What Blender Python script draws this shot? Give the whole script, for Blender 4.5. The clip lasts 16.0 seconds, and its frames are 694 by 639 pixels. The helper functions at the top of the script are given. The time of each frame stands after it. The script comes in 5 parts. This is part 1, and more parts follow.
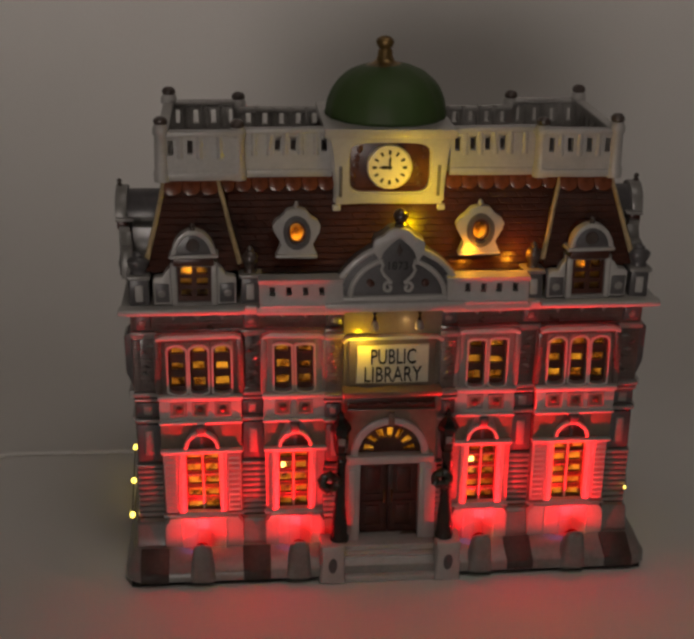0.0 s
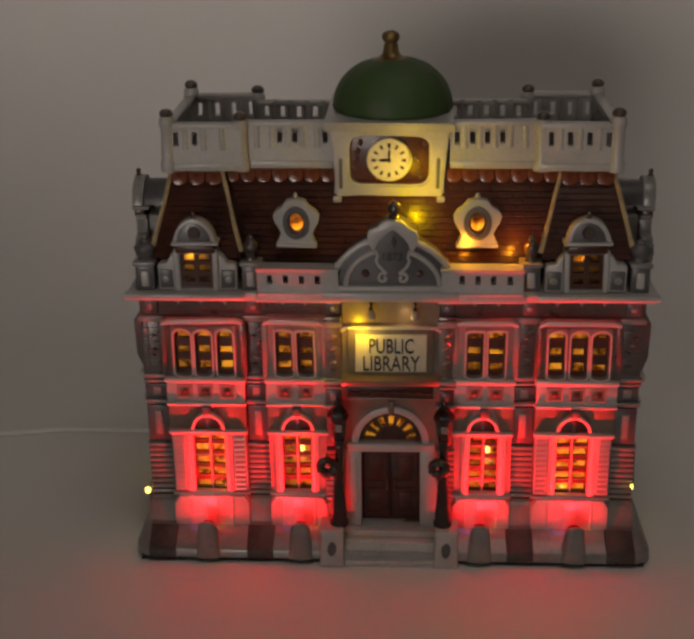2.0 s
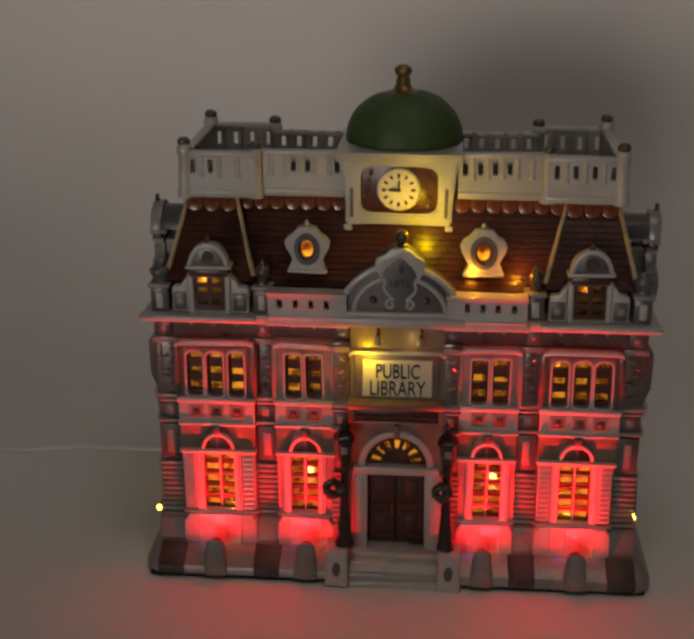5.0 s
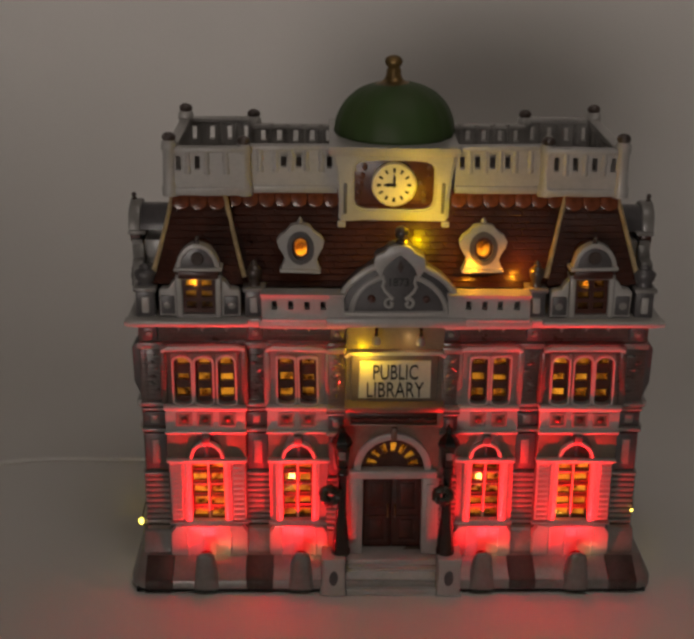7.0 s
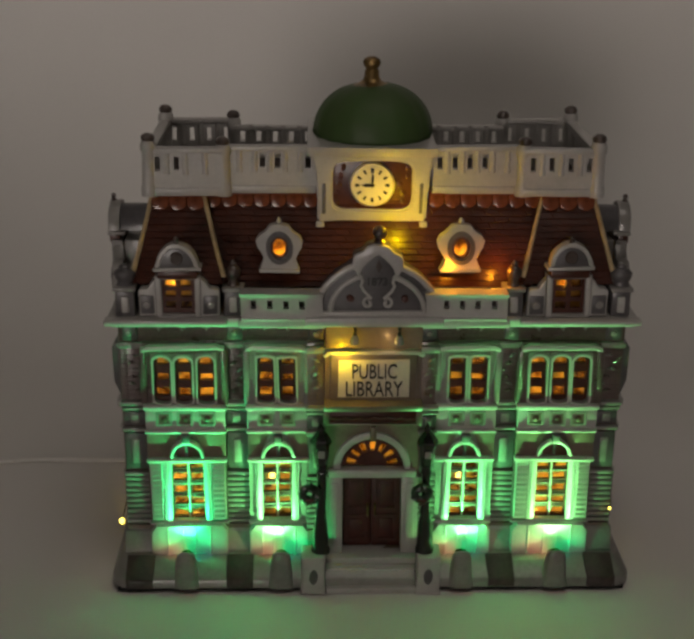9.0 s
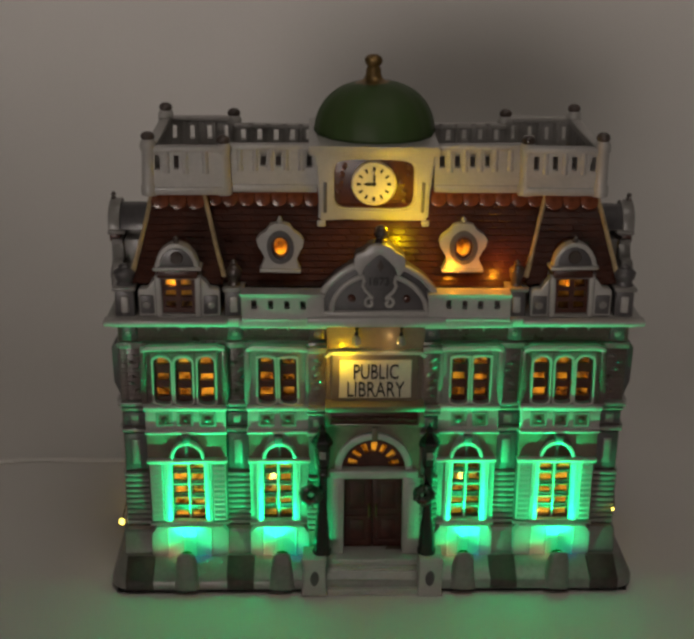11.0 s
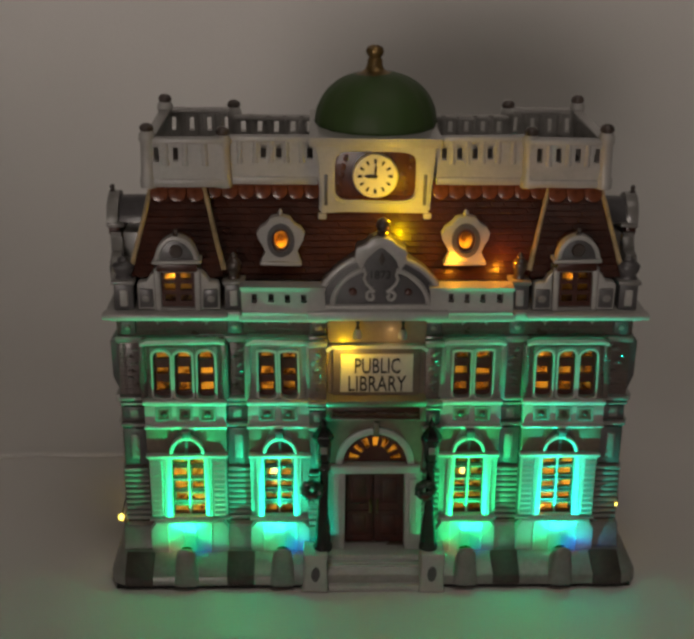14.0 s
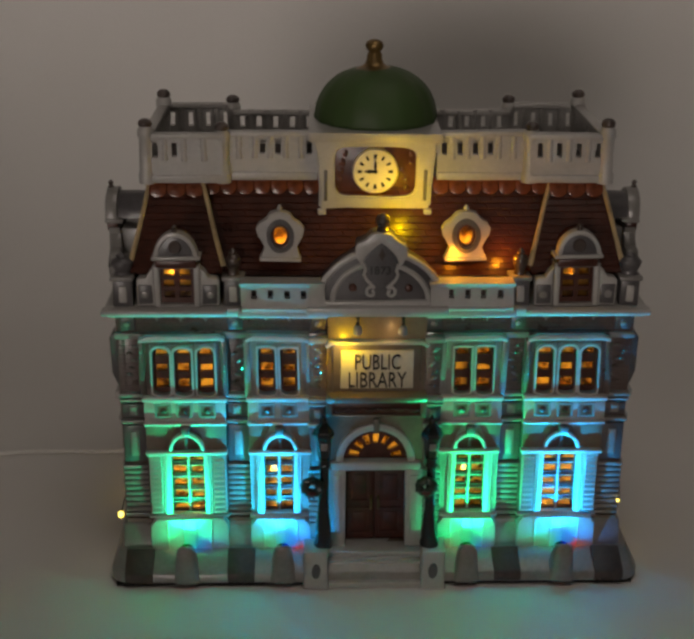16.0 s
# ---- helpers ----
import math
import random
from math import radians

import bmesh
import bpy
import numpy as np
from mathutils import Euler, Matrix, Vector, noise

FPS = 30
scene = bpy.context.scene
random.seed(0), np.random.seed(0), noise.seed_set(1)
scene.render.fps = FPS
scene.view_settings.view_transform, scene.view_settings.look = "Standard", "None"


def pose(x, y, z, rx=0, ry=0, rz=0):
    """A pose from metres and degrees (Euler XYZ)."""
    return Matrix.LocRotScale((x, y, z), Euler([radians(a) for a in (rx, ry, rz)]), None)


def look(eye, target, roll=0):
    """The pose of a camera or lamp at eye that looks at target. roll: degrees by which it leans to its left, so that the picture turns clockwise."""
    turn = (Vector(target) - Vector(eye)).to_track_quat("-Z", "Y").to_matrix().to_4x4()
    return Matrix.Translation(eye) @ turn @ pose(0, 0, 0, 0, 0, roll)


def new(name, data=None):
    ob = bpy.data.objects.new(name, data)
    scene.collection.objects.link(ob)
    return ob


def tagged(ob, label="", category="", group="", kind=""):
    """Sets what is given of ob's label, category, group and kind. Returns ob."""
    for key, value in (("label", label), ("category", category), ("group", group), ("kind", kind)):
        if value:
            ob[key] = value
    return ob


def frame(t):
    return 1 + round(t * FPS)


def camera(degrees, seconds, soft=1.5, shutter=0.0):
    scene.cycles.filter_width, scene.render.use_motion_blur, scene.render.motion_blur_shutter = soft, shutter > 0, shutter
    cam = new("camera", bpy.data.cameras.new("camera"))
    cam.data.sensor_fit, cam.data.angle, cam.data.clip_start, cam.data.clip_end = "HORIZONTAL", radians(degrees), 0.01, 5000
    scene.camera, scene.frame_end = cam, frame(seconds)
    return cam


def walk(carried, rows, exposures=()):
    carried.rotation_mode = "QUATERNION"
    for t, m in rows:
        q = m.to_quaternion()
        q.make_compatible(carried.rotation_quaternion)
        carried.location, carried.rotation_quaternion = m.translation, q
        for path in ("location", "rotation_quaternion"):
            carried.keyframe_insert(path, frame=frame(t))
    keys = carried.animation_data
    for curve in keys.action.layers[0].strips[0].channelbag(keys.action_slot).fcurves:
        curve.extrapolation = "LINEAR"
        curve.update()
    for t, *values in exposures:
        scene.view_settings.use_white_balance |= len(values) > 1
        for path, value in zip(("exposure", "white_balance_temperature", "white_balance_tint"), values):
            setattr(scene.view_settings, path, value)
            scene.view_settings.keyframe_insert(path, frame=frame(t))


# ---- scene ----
# Lit ceramic model of a library on a white sweep. One model unit is 5 cm.
K = 0.05
cam = camera(32.0, 16.0, soft=3.2)
PATH = [
    (0, pose(-0.06754, -0.49793, 0.32764, 68.153, -0.777, -5.171)),
    (0.5, pose(-0.05461, -0.49717, 0.32777, 67.585, -0.48, -2.793)),
    (1, pose(-0.03672, -0.49929, 0.32809, 67.368, -0.297, -1.18)),
    (1.5, pose(-0.0102, -0.50414, 0.32758, 67.58, 0.084, 0.452)),
    (2, pose(0.00839, -0.51165, 0.33027, 67.85, 0.71, 2.729)),
    (2.5, pose(0.02803, -0.51509, 0.32971, 68.382, 1.08, 4.743)),
    (3, pose(0.03929, -0.52089, 0.33461, 68.714, 1.729, 6.796)),
    (3.5, pose(0.04812, -0.52556, 0.33533, 69.083, 1.601, 7.901)),
    (4, pose(0.04624, -0.52547, 0.33691, 69.023, 1.129, 7.669)),
    (4.5, pose(0.03736, -0.52661, 0.33503, 69.385, 0.534, 6.478)),
    (7, pose(-0.0292, -0.50617, 0.32962, 68.905, -0.431, -0.795)),
    (7.5, pose(-0.02389, -0.5092, 0.32955, 69.06, -0.494, -1.232)),
    (8, pose(-0.02546, -0.51264, 0.3294, 69.383, -0.489, -1.516)),
    (8.5, pose(-0.0239, -0.51267, 0.3289, 69.213, -0.408, -1.369)),
    (9, pose(-0.02565, -0.51, 0.32818, 69.171, -0.514, -1.431)),
    (11.5, pose(-0.02513, -0.50544, 0.32866, 68.909, -0.507, -1.335)),
    (12, pose(-0.0245, -0.50629, 0.32931, 68.871, -0.524, -1.436)),
    (12.5, pose(-0.02474, -0.50743, 0.3293, 68.919, -0.52, -1.487)),
    (13, pose(-0.02411, -0.50666, 0.32824, 68.886, -0.439, -1.314)),
    (13.5, pose(-0.02606, -0.50345, 0.32677, 68.814, -0.501, -1.375)),
    (14, pose(-0.02541, -0.50045, 0.32656, 68.666, -0.471, -1.319)),
    (14.5, pose(-0.0236, -0.49845, 0.32739, 68.477, -0.32, -1.392)),
    (15, pose(-0.02294, -0.4995, 0.32786, 68.518, -0.27, -1.396)),
    (15.5, pose(-0.02462, -0.50035, 0.32723, 68.582, -0.38, -1.512)),
    (16, pose(-0.02524, -0.49786, 0.32613, 68.422, -0.348, -1.353)),
]
walk(cam, PATH, exposures=[(0.0, -0.2, 6500, 10), (0.6, -0.18, 6500, 10), (1.5, -0.03, 6500, 10), (3.5, 0.02, 6500, 10), (7.0, -0.1, 6500, 10), (9.0, -0.06, 6500, 10), (16.0, -0.04, 6600, 11)])

# ---- world and lights ----
world = bpy.data.worlds.new("world")
scene.world = world
world.use_nodes = True
world.node_tree.nodes["Background"].inputs[0].default_value = (0.9, 0.95, 1.0, 1)
world.node_tree.nodes["Background"].inputs[1].default_value = 0.008


def lamp(name, kind, place, watts, colour, size=0.002, target=None, cone=60, blend=0.5):
    """A lamp; place and target in model units, size in metres."""
    data = bpy.data.lights.new(name, kind)
    data.energy, data.color = watts, colour
    if kind == "AREA":
        data.shape, data.size = "DISK", size
    else:
        data.shadow_soft_size = size
    if kind == "SPOT":
        data.spot_size, data.spot_blend = radians(cone), blend
    ob = new(name, data)
    eye = Vector(place) * K
    ob.matrix_world = look(eye, Vector(target) * K) if target else Matrix.Translation(eye)
    return ob


# dim lamp in the room, low behind the camera, and faint light from above
lamp("room_lamp", "SPOT", (-10.5, -32, 7.2), 142, (1.0, 0.885, 0.81), 0.60, (-0.6, 9, 7.4), 23, 1.0)
lamp("ceiling_lamp", "AREA", (2.5, -6.5, 23), 1.3, (1.0, 0.89, 0.785), 0.6, (1.0, 3.5, 0))

# light strings inside the model
AMBER = (1.0, 0.71, 0.24)
YELLOW = (1.0, 0.64, 0.0)
for place, watts in (((-0.95, 1.09, 0.51), 0.034), ((1.01, 1.05, 0.53), 0.034), ((-1.75, 0.95, 1.0), 0.034), ((1.8, 0.95, 1.0), 0.034),
                     ((-1.3, 0.8, 2.1), 0.03), ((1.35, 0.8, 2.1), 0.03), ((0.03, 0.7, 1.5), 0.02)):
    lamp("inner_lamp", "POINT", place, 1.3 * watts, AMBER, 0.0015)
for s in (-1, 1):
    lamp("attic_lamp", "POINT", (-0.83 if s < 0 else 0.803, 0.30, 3.25), 0.0010, (1.0, 0.58, 0.10), 0.001)
for x, watts in ((-1.735, 0.0010), (1.775, 0.0004)):
    lamp("dormer_lamp", "POINT", (x - 0.03, 0.118, 3.0), watts, AMBER, 0.0004)
lamp("clock_lamp", "POINT", (0.26, 0.05, 3.62), 0.026, YELLOW, 0.0006)
lamp("sign_lamp", "POINT", (-0.27, -0.11, 2.33), 0.010, YELLOW, 0.0008)
lamp("sign_lamp", "POINT", (0.16, -0.05, 2.46), 0.0010, (1.0, 0.6, 0.2), 0.0008)
lamp("eave_lamp", "POINT", (0.70, 0.11, 3.125), 0.006, (1.0, 0.34, 0.01), 0.0008)
lamp("eave_lamp", "POINT", (1.12, 0.11, 3.15), 0.009, (1.0, 0.34, 0.01), 0.0008)

# white emitters of the four uplights, under drums added to tint their light
SPOTS = (-1.735, -0.835, 0.885, 1.785)
SPOT_Y = -0.235
SPOT_Z = 0.33
DRUM = 0.07
for x in SPOTS:
    out = math.copysign(0.18, x) if abs(x) < 1.2 else 0.0
    eye = (x, SPOT_Y, SPOT_Z + DRUM - 0.004)
    lamp("uplight_lamp", "SPOT", eye, 1.5, (1, 1, 1), 0.0001, (x + 2 * out, SPOT_Y + 0.32, 2.9), 60, 1.0)
    lamp("uplight_lamp", "SPOT", eye, 0.54, (1, 1, 1), 0.0001, (x + 2 * out, SPOT_Y + 0.55, 2.0), 110, 1.0)
    lamp("uplight_lamp", "SPOT", eye, 0.013, (1, 1, 1), 0.0001, (x, SPOT_Y + 0.50, eye[2] + 0.12), 150, 0.6)
    for e in (-1, 1):
        lamp("uplight_lamp", "SPOT", eye, 0.062, (1, 1, 1), 0.0001, (x + e * 0.34, SPOT_Y + 0.22, eye[2] + 0.17), 84, 1.0)


# ---- materials ----
def material(name, colour, rough=0.4, metal=0.0, coat=0.0, vary=0.15, grain=400.0, bump=0.15, blotch=40.0, tint=None, emit=0.0):
    """Glazed or painted surface: colour varied at two scales, fine relief."""
    m = bpy.data.materials.new(name)
    m.use_nodes = True
    t, b = m.node_tree, m.node_tree.nodes["Principled BSDF"]
    co = t.nodes.new("ShaderNodeTexCoord")

    def noise_at(scale, detail=3.0):
        n = t.nodes.new("ShaderNodeTexNoise")
        n.inputs["Scale"].default_value, n.inputs["Detail"].default_value = scale, detail
        t.links.new(co.outputs["Object"], n.inputs["Vector"])
        return n

    big, small = noise_at(blotch), noise_at(grain, 4.0)
    ramp = t.nodes.new("ShaderNodeValToRGB")
    dark = tint or tuple(c * (1 - 2.2 * vary) for c in colour)
    ramp.color_ramp.elements[0].position, ramp.color_ramp.elements[1].position = 0.3, 0.62
    ramp.color_ramp.elements[0].color = (*[max(0.0, c) for c in dark], 1)
    ramp.color_ramp.elements[1].color = (*colour, 1)
    mix = t.nodes.new("ShaderNodeMath")
    mix.operation, mix.inputs[1].default_value = "MULTIPLY_ADD", 0.65
    half = t.nodes.new("ShaderNodeMath")
    half.operation, half.inputs[1].default_value = "MULTIPLY", 0.35
    t.links.new(small.outputs["Fac"], half.inputs[0])
    t.links.new(big.outputs["Fac"], mix.inputs[0])
    t.links.new(half.outputs[0], mix.inputs[2])
    t.links.new(mix.outputs[0], ramp.inputs[0])
    t.links.new(ramp.outputs[0], b.inputs["Base Color"])
    rr = t.nodes.new("ShaderNodeMapRange")
    rr.inputs["To Min"].default_value, rr.inputs["To Max"].default_value = max(0.03, rough - 0.1), rough + 0.12
    t.links.new(big.outputs["Fac"], rr.inputs[0])
    t.links.new(rr.outputs[0], b.inputs["Roughness"])
    b.inputs["Metallic"].default_value = metal
    b.inputs["Coat Weight"].default_value, b.inputs["Coat Roughness"].default_value = coat, 0.12
    if bump:
        bp = t.nodes.new("ShaderNodeBump")
        bp.inputs["Strength"].default_value, bp.inputs["Distance"].default_value = bump, 0.0006
        t.links.new(mix.outputs[0], bp.inputs["Height"])
        t.links.new(bp.outputs[0], b.inputs["Normal"])
    if emit:
        b.inputs["Emission Color"].default_value, b.inputs["Emission Strength"].default_value = (*colour, 1), emit
    return m


def shingled(m, wide, high):
    """Adds staggered joints in relief, laid over the height (z) of a slope."""
    t, b = m.node_tree, m.node_tree.nodes["Principled BSDF"]
    co, sep, com = t.nodes.new("ShaderNodeTexCoord"), t.nodes.new("ShaderNodeSeparateXYZ"), t.nodes.new("ShaderNodeCombineXYZ")
    t.links.new(co.outputs["Object"], sep.inputs[0])
    add = t.nodes.new("ShaderNodeMath")
    add.operation = "ADD"
    t.links.new(sep.outputs["X"], add.inputs[0])
    t.links.new(sep.outputs["Y"], add.inputs[1])
    t.links.new(add.outputs[0], com.inputs["X"])
    t.links.new(sep.outputs["Z"], com.inputs["Y"])
    br = t.nodes.new("ShaderNodeTexBrick")
    br.inputs["Scale"].default_value = 1.0
    br.inputs["Brick Width"].default_value, br.inputs["Row Height"].default_value = wide, high
    br.inputs["Mortar Size"].default_value, br.inputs["Mortar Smooth"].default_value = high * 0.14, 0.6
    t.links.new(com.outputs[0], br.inputs["Vector"])
    bp = t.nodes.new("ShaderNodeBump")
    bp.invert = True
    bp.inputs["Strength"].default_value, bp.inputs["Distance"].default_value = 0.7, 0.0006
    t.links.new(br.outputs["Fac"], bp.inputs["Height"])
    old = b.inputs["Normal"].links[0].from_node
    t.links.new(bp.outputs[0], old.inputs["Normal"])
    return m


WHITE = material("white glaze", (0.47, 0.452, 0.43), 0.40, coat=0.25, vary=0.10, grain=500, blotch=60)
GREY = material("grey stone paint", (0.11, 0.102, 0.105), 0.4, coat=0.2, vary=0.18, grain=600, blotch=90)
PALE = material("pale stone paint", (0.27, 0.255, 0.24), 0.35, coat=0.4, vary=0.15, grain=500, blotch=80)
TAUPE = material("taupe wall paint", (0.140, 0.098, 0.086), 0.30, coat=0.7, vary=0.2, grain=700, blotch=110)
TAN = material("tan stone paint", (0.195, 0.148, 0.108), 0.4, coat=0.3, vary=0.16, grain=600, blotch=90)
BROWN = material("brown glaze", (0.082, 0.021, 0.011), 0.34, coat=0.12, vary=0.25, grain=400, blotch=120)
DOORWOOD = material("door brown paint", (0.075, 0.017, 0.009), 0.5, coat=0.0, vary=0.25, grain=300, blotch=150)
ROOF = material("roof glaze", (0.066, 0.0145, 0.0055), 0.32, coat=0.05, vary=0.28, grain=350, blotch=100)
shingled(ROOF, 0.0062, 0.0028)
shingled(TAUPE, 0.005, 0.0022)
SHINGLE = material("shingle glaze", (0.22, 0.065, 0.030), 0.24, coat=0.5, vary=0.25, grain=300, blotch=160)
GREEN = material("dome green paint", (0.046, 0.090, 0.022), 0.6, coat=0.0, vary=0.22, grain=260, blotch=70, tint=(0.052, 0.080, 0.026))
GOLD = material("gold paint", (0.66, 0.50, 0.28), 0.34, metal=0.25, vary=0.25, grain=500, blotch=150)
OLDGOLD = material("antique gold paint", (0.30, 0.19, 0.07), 0.35, metal=0.7, vary=0.35, grain=500, blotch=200)
KNOB = material("brown knob paint", (0.085, 0.06, 0.05), 0.3, coat=0.5, vary=0.3, grain=500, blotch=200)
DARK = material("dark stone paint", (0.070, 0.048, 0.040), 0.6, coat=0.05, vary=0.3, grain=500, blotch=100)
BLACK = material("black glaze", (0.008, 0.009, 0.008), 0.22, coat=0.4, vary=0.3, grain=500, blotch=150)
WREATH = material("wreath green paint", (0.018, 0.035, 0.02), 0.35, coat=0.4, vary=0.4, grain=900, blotch=300, bump=0.5)
RED = material("bow red paint", (0.10, 0.010, 0.009), 0.3, coat=0.5, vary=0.2)
INK = material("black ink", (0.012, 0.011, 0.01), 0.5, vary=0.1, bump=0)
CREAM = material("cream sign paint", (0.72, 0.66, 0.50), 0.4, coat=0.2, vary=0.10, grain=400, blotch=50)
SHEET = material("white backdrop paper", (0.80, 0.775, 0.745), 0.5, vary=0.035, grain=900, blotch=6, bump=0.05)
PLASTER = material("room plaster", (0.55, 0.53, 0.50), 0.8, vary=0.06, grain=40, blotch=2, bump=0.05)
CABLE = material("white cable plastic", (0.8, 0.78, 0.74), 0.4, vary=0.06, bump=0)
WIRE = material("thin dark wire", (0.10, 0.085, 0.06), 0.4, metal=0.5, vary=0.2, bump=0)
# black that stands in for the contact shade below the base
CONTACT_LINE = material("black contact line", (0.012, 0.011, 0.01), 0.9, vary=0.2)


def glow(name, colour, strength):
    m = bpy.data.materials.new(name)
    m.use_nodes = True
    b = m.node_tree.nodes["Principled BSDF"]
    b.inputs["Base Color"].default_value = (*colour, 1)
    b.inputs["Emission Color"].default_value, b.inputs["Emission Strength"].default_value = (*colour, 1), strength
    return m


LED = glow("yellow led", (1.0, 0.72, 0.10), 5.0)
LED_WARM = glow("warm led", (1.0, 0.80, 0.45), 40.0)
CHIP = glow("white led chip", (1.0, 1.0, 1.0), 5.0)


def film():
    """Thin amber plastic behind the window holes: lets light through diffusely, a little straight."""
    m = bpy.data.materials.new("amber film")
    m.use_nodes = True
    t = m.node_tree
    out = t.nodes["Material Output"]
    t.nodes.remove(t.nodes["Principled BSDF"])
    co, n = t.nodes.new("ShaderNodeTexCoord"), t.nodes.new("ShaderNodeTexNoise")
    n.inputs["Scale"].default_value, n.inputs["Detail"].default_value = 190, 1.0
    t.links.new(co.outputs["Object"], n.inputs["Vector"])
    # patches put the lit and shadowed interior behind the holes into the colour
    ramp = t.nodes.new("ShaderNodeValToRGB")
    ramp.color_ramp.elements[0].position, ramp.color_ramp.elements[1].position = 0.38, 0.58
    ramp.color_ramp.elements[0].color, ramp.color_ramp.elements[1].color = (0.36, 0.19, 0.03, 1), (0.98, 0.72, 0.24, 1)
    t.links.new(n.outputs["Fac"], ramp.inputs[0])
    tl, tp, gl = t.nodes.new("ShaderNodeBsdfTranslucent"), t.nodes.new("ShaderNodeBsdfTransparent"), t.nodes.new("ShaderNodeBsdfGlossy")
    gl.inputs["Roughness"].default_value = 0.2
    tp.inputs["Color"].default_value = (1.0, 0.8, 0.45, 1)
    a, b = t.nodes.new("ShaderNodeMixShader"), t.nodes.new("ShaderNodeMixShader")
    a.inputs[0].default_value, b.inputs[0].default_value = 0.42, 0.05
    t.links.new(ramp.outputs[0], tl.inputs["Color"])
    t.links.new(tl.outputs[0], a.inputs[1])
    t.links.new(tp.outputs[0], a.inputs[2])
    t.links.new(a.outputs[0], b.inputs[1])
    t.links.new(gl.outputs[0], b.inputs[2])
    t.links.new(b.outputs[0], out.inputs["Surface"])
    return m


FILM = film()


def gel():
    """Tint of the drums added to colour the uplights: it runs round the drum's axis (local y)."""
    m = bpy.data.materials.new("added drum tint")
    m.use_nodes = True
    t = m.node_tree
    t.nodes.remove(t.nodes["Principled BSDF"])
    co, sep = t.nodes.new("ShaderNodeTexCoord"), t.nodes.new("ShaderNodeSeparateXYZ")
    t.links.new(co.outputs["Object"], sep.inputs[0])
    ang = t.nodes.new("ShaderNodeMath")
    ang.operation = "ARCTAN2"
    t.links.new(sep.outputs["X"], ang.inputs[0])
    t.links.new(sep.outputs["Z"], ang.inputs[1])
    part01 = t.nodes.new("ShaderNodeMapRange")
    part01.inputs["From Min"].default_value, part01.inputs["From Max"].default_value = -math.pi, math.pi
    t.links.new(ang.outputs[0], part01.inputs[0])
    ramp = t.nodes.new("ShaderNodeValToRGB")
    stops = ((-180, (0.66, 0.003, 0.006)), (-100, (0.66, 0.004, 0.006)), (-84, (0.75, 0.085, 0.045)), (-58, (0.55, 0.20, 0.085)), (-30, (0.42, 0.34, 0.14)),
             (-5, (0.12, 0.42, 0.11)), (18, (0.0005, 0.48, 0.135)), (50, (0.0005, 0.48, 0.165)), (70, (0.001, 0.47, 0.25)), (86, (0.001, 0.42, 0.38)), (102, (0.003, 0.32, 0.72)),
             (125, (0.004, 0.22, 0.85)), (142, (0.004, 0.20, 0.85)), (160, (0.66, 0.003, 0.006)))
    ramp.color_ramp.elements.remove(ramp.color_ramp.elements[1])
    for n, (deg, rgb) in enumerate(stops):
        e = ramp.color_ramp.elements[0] if n == 0 else ramp.color_ramp.elements.new((deg + 180) / 360)
        e.color = (*rgb, 1)
    t.links.new(part01.outputs[0], ramp.inputs[0])
    tp = t.nodes.new("ShaderNodeBsdfTransparent")
    t.links.new(ramp.outputs[0], tp.inputs[0])
    t.links.new(tp.outputs[0], t.nodes["Material Output"].inputs["Surface"])
    return m


GEL = gel()


# ---- shapes, in model units ----
def box(bm, x0, x1, y0, y1, z0, z1, b=0.012, seg=2):
    x0, x1 = min(x0, x1), max(x0, x1)
    v = bmesh.ops.create_cube(bm, size=1)["verts"]
    for q in v:
        q.co = Vector((x0 + (q.co.x + 0.5) * (x1 - x0), y0 + (q.co.y + 0.5) * (y1 - y0), z0 + (q.co.z + 0.5) * (z1 - z0)))
    if b:
        b = min(b, 0.45 * min(x1 - x0, y1 - y0, z1 - z0))
        bmesh.ops.bevel(bm, geom=list({e for q in v for e in q.link_edges}), offset=b, segments=seg, affect="EDGES", profile=0.5)
    return bm


def prism(bm, pts, y0, y1, b=0.012, axis="y", seg=2):
    """A polygon of (x, z), drawn out along y; axis x takes (y, z) along x."""
    def at(p, d):
        return (p[0], d, p[1]) if axis == "y" else (d, p[0], p[1])
    a, c = [bm.verts.new(at(p, y0)) for p in pts], [bm.verts.new(at(p, y1)) for p in pts]
    faces = [bm.faces.new(a), bm.faces.new(c[::-1])]
    for n in range(len(pts)):
        m = (n + 1) % len(pts)
        faces.append(bm.faces.new((a[m], a[n], c[n], c[m])))
    bmesh.ops.recalc_face_normals(bm, faces=faces)
    if b:
        caps = [e for e in {e for f in faces[:2] for e in f.edges}]
        bmesh.ops.bevel(bm, geom=caps, offset=b, segments=seg, affect="EDGES", profile=0.5, clamp_overlap=True)
    return bm


def lathe(bm, profile, cx, cy, seg=24, axis="z", cz=0.0, arc=1.0):
    """Profile of (r, h) turned about z (or about y, at cx, cz, h along y)."""
    rings = []
    for r, h in profile:
        ring = []
        for n in range(seg):
            a = 2 * math.pi * n / seg
            c, s = r * math.cos(a), r * math.sin(a)
            ring.append(bm.verts.new((cx + c, cy + s, h) if axis == "z" else (cx + c, h, cz + s)))
        rings.append(ring)
    faces = []
    for a, b in zip(rings, rings[1:]):
        for n in range(seg):
            m = (n + 1) % seg
            faces.append(bm.faces.new((a[n], a[m], b[m], b[n])))
    for ring in (rings[0], rings[-1]):
        faces.append(bm.faces.new(ring))
    bmesh.ops.recalc_face_normals(bm, faces=faces)
    return bm


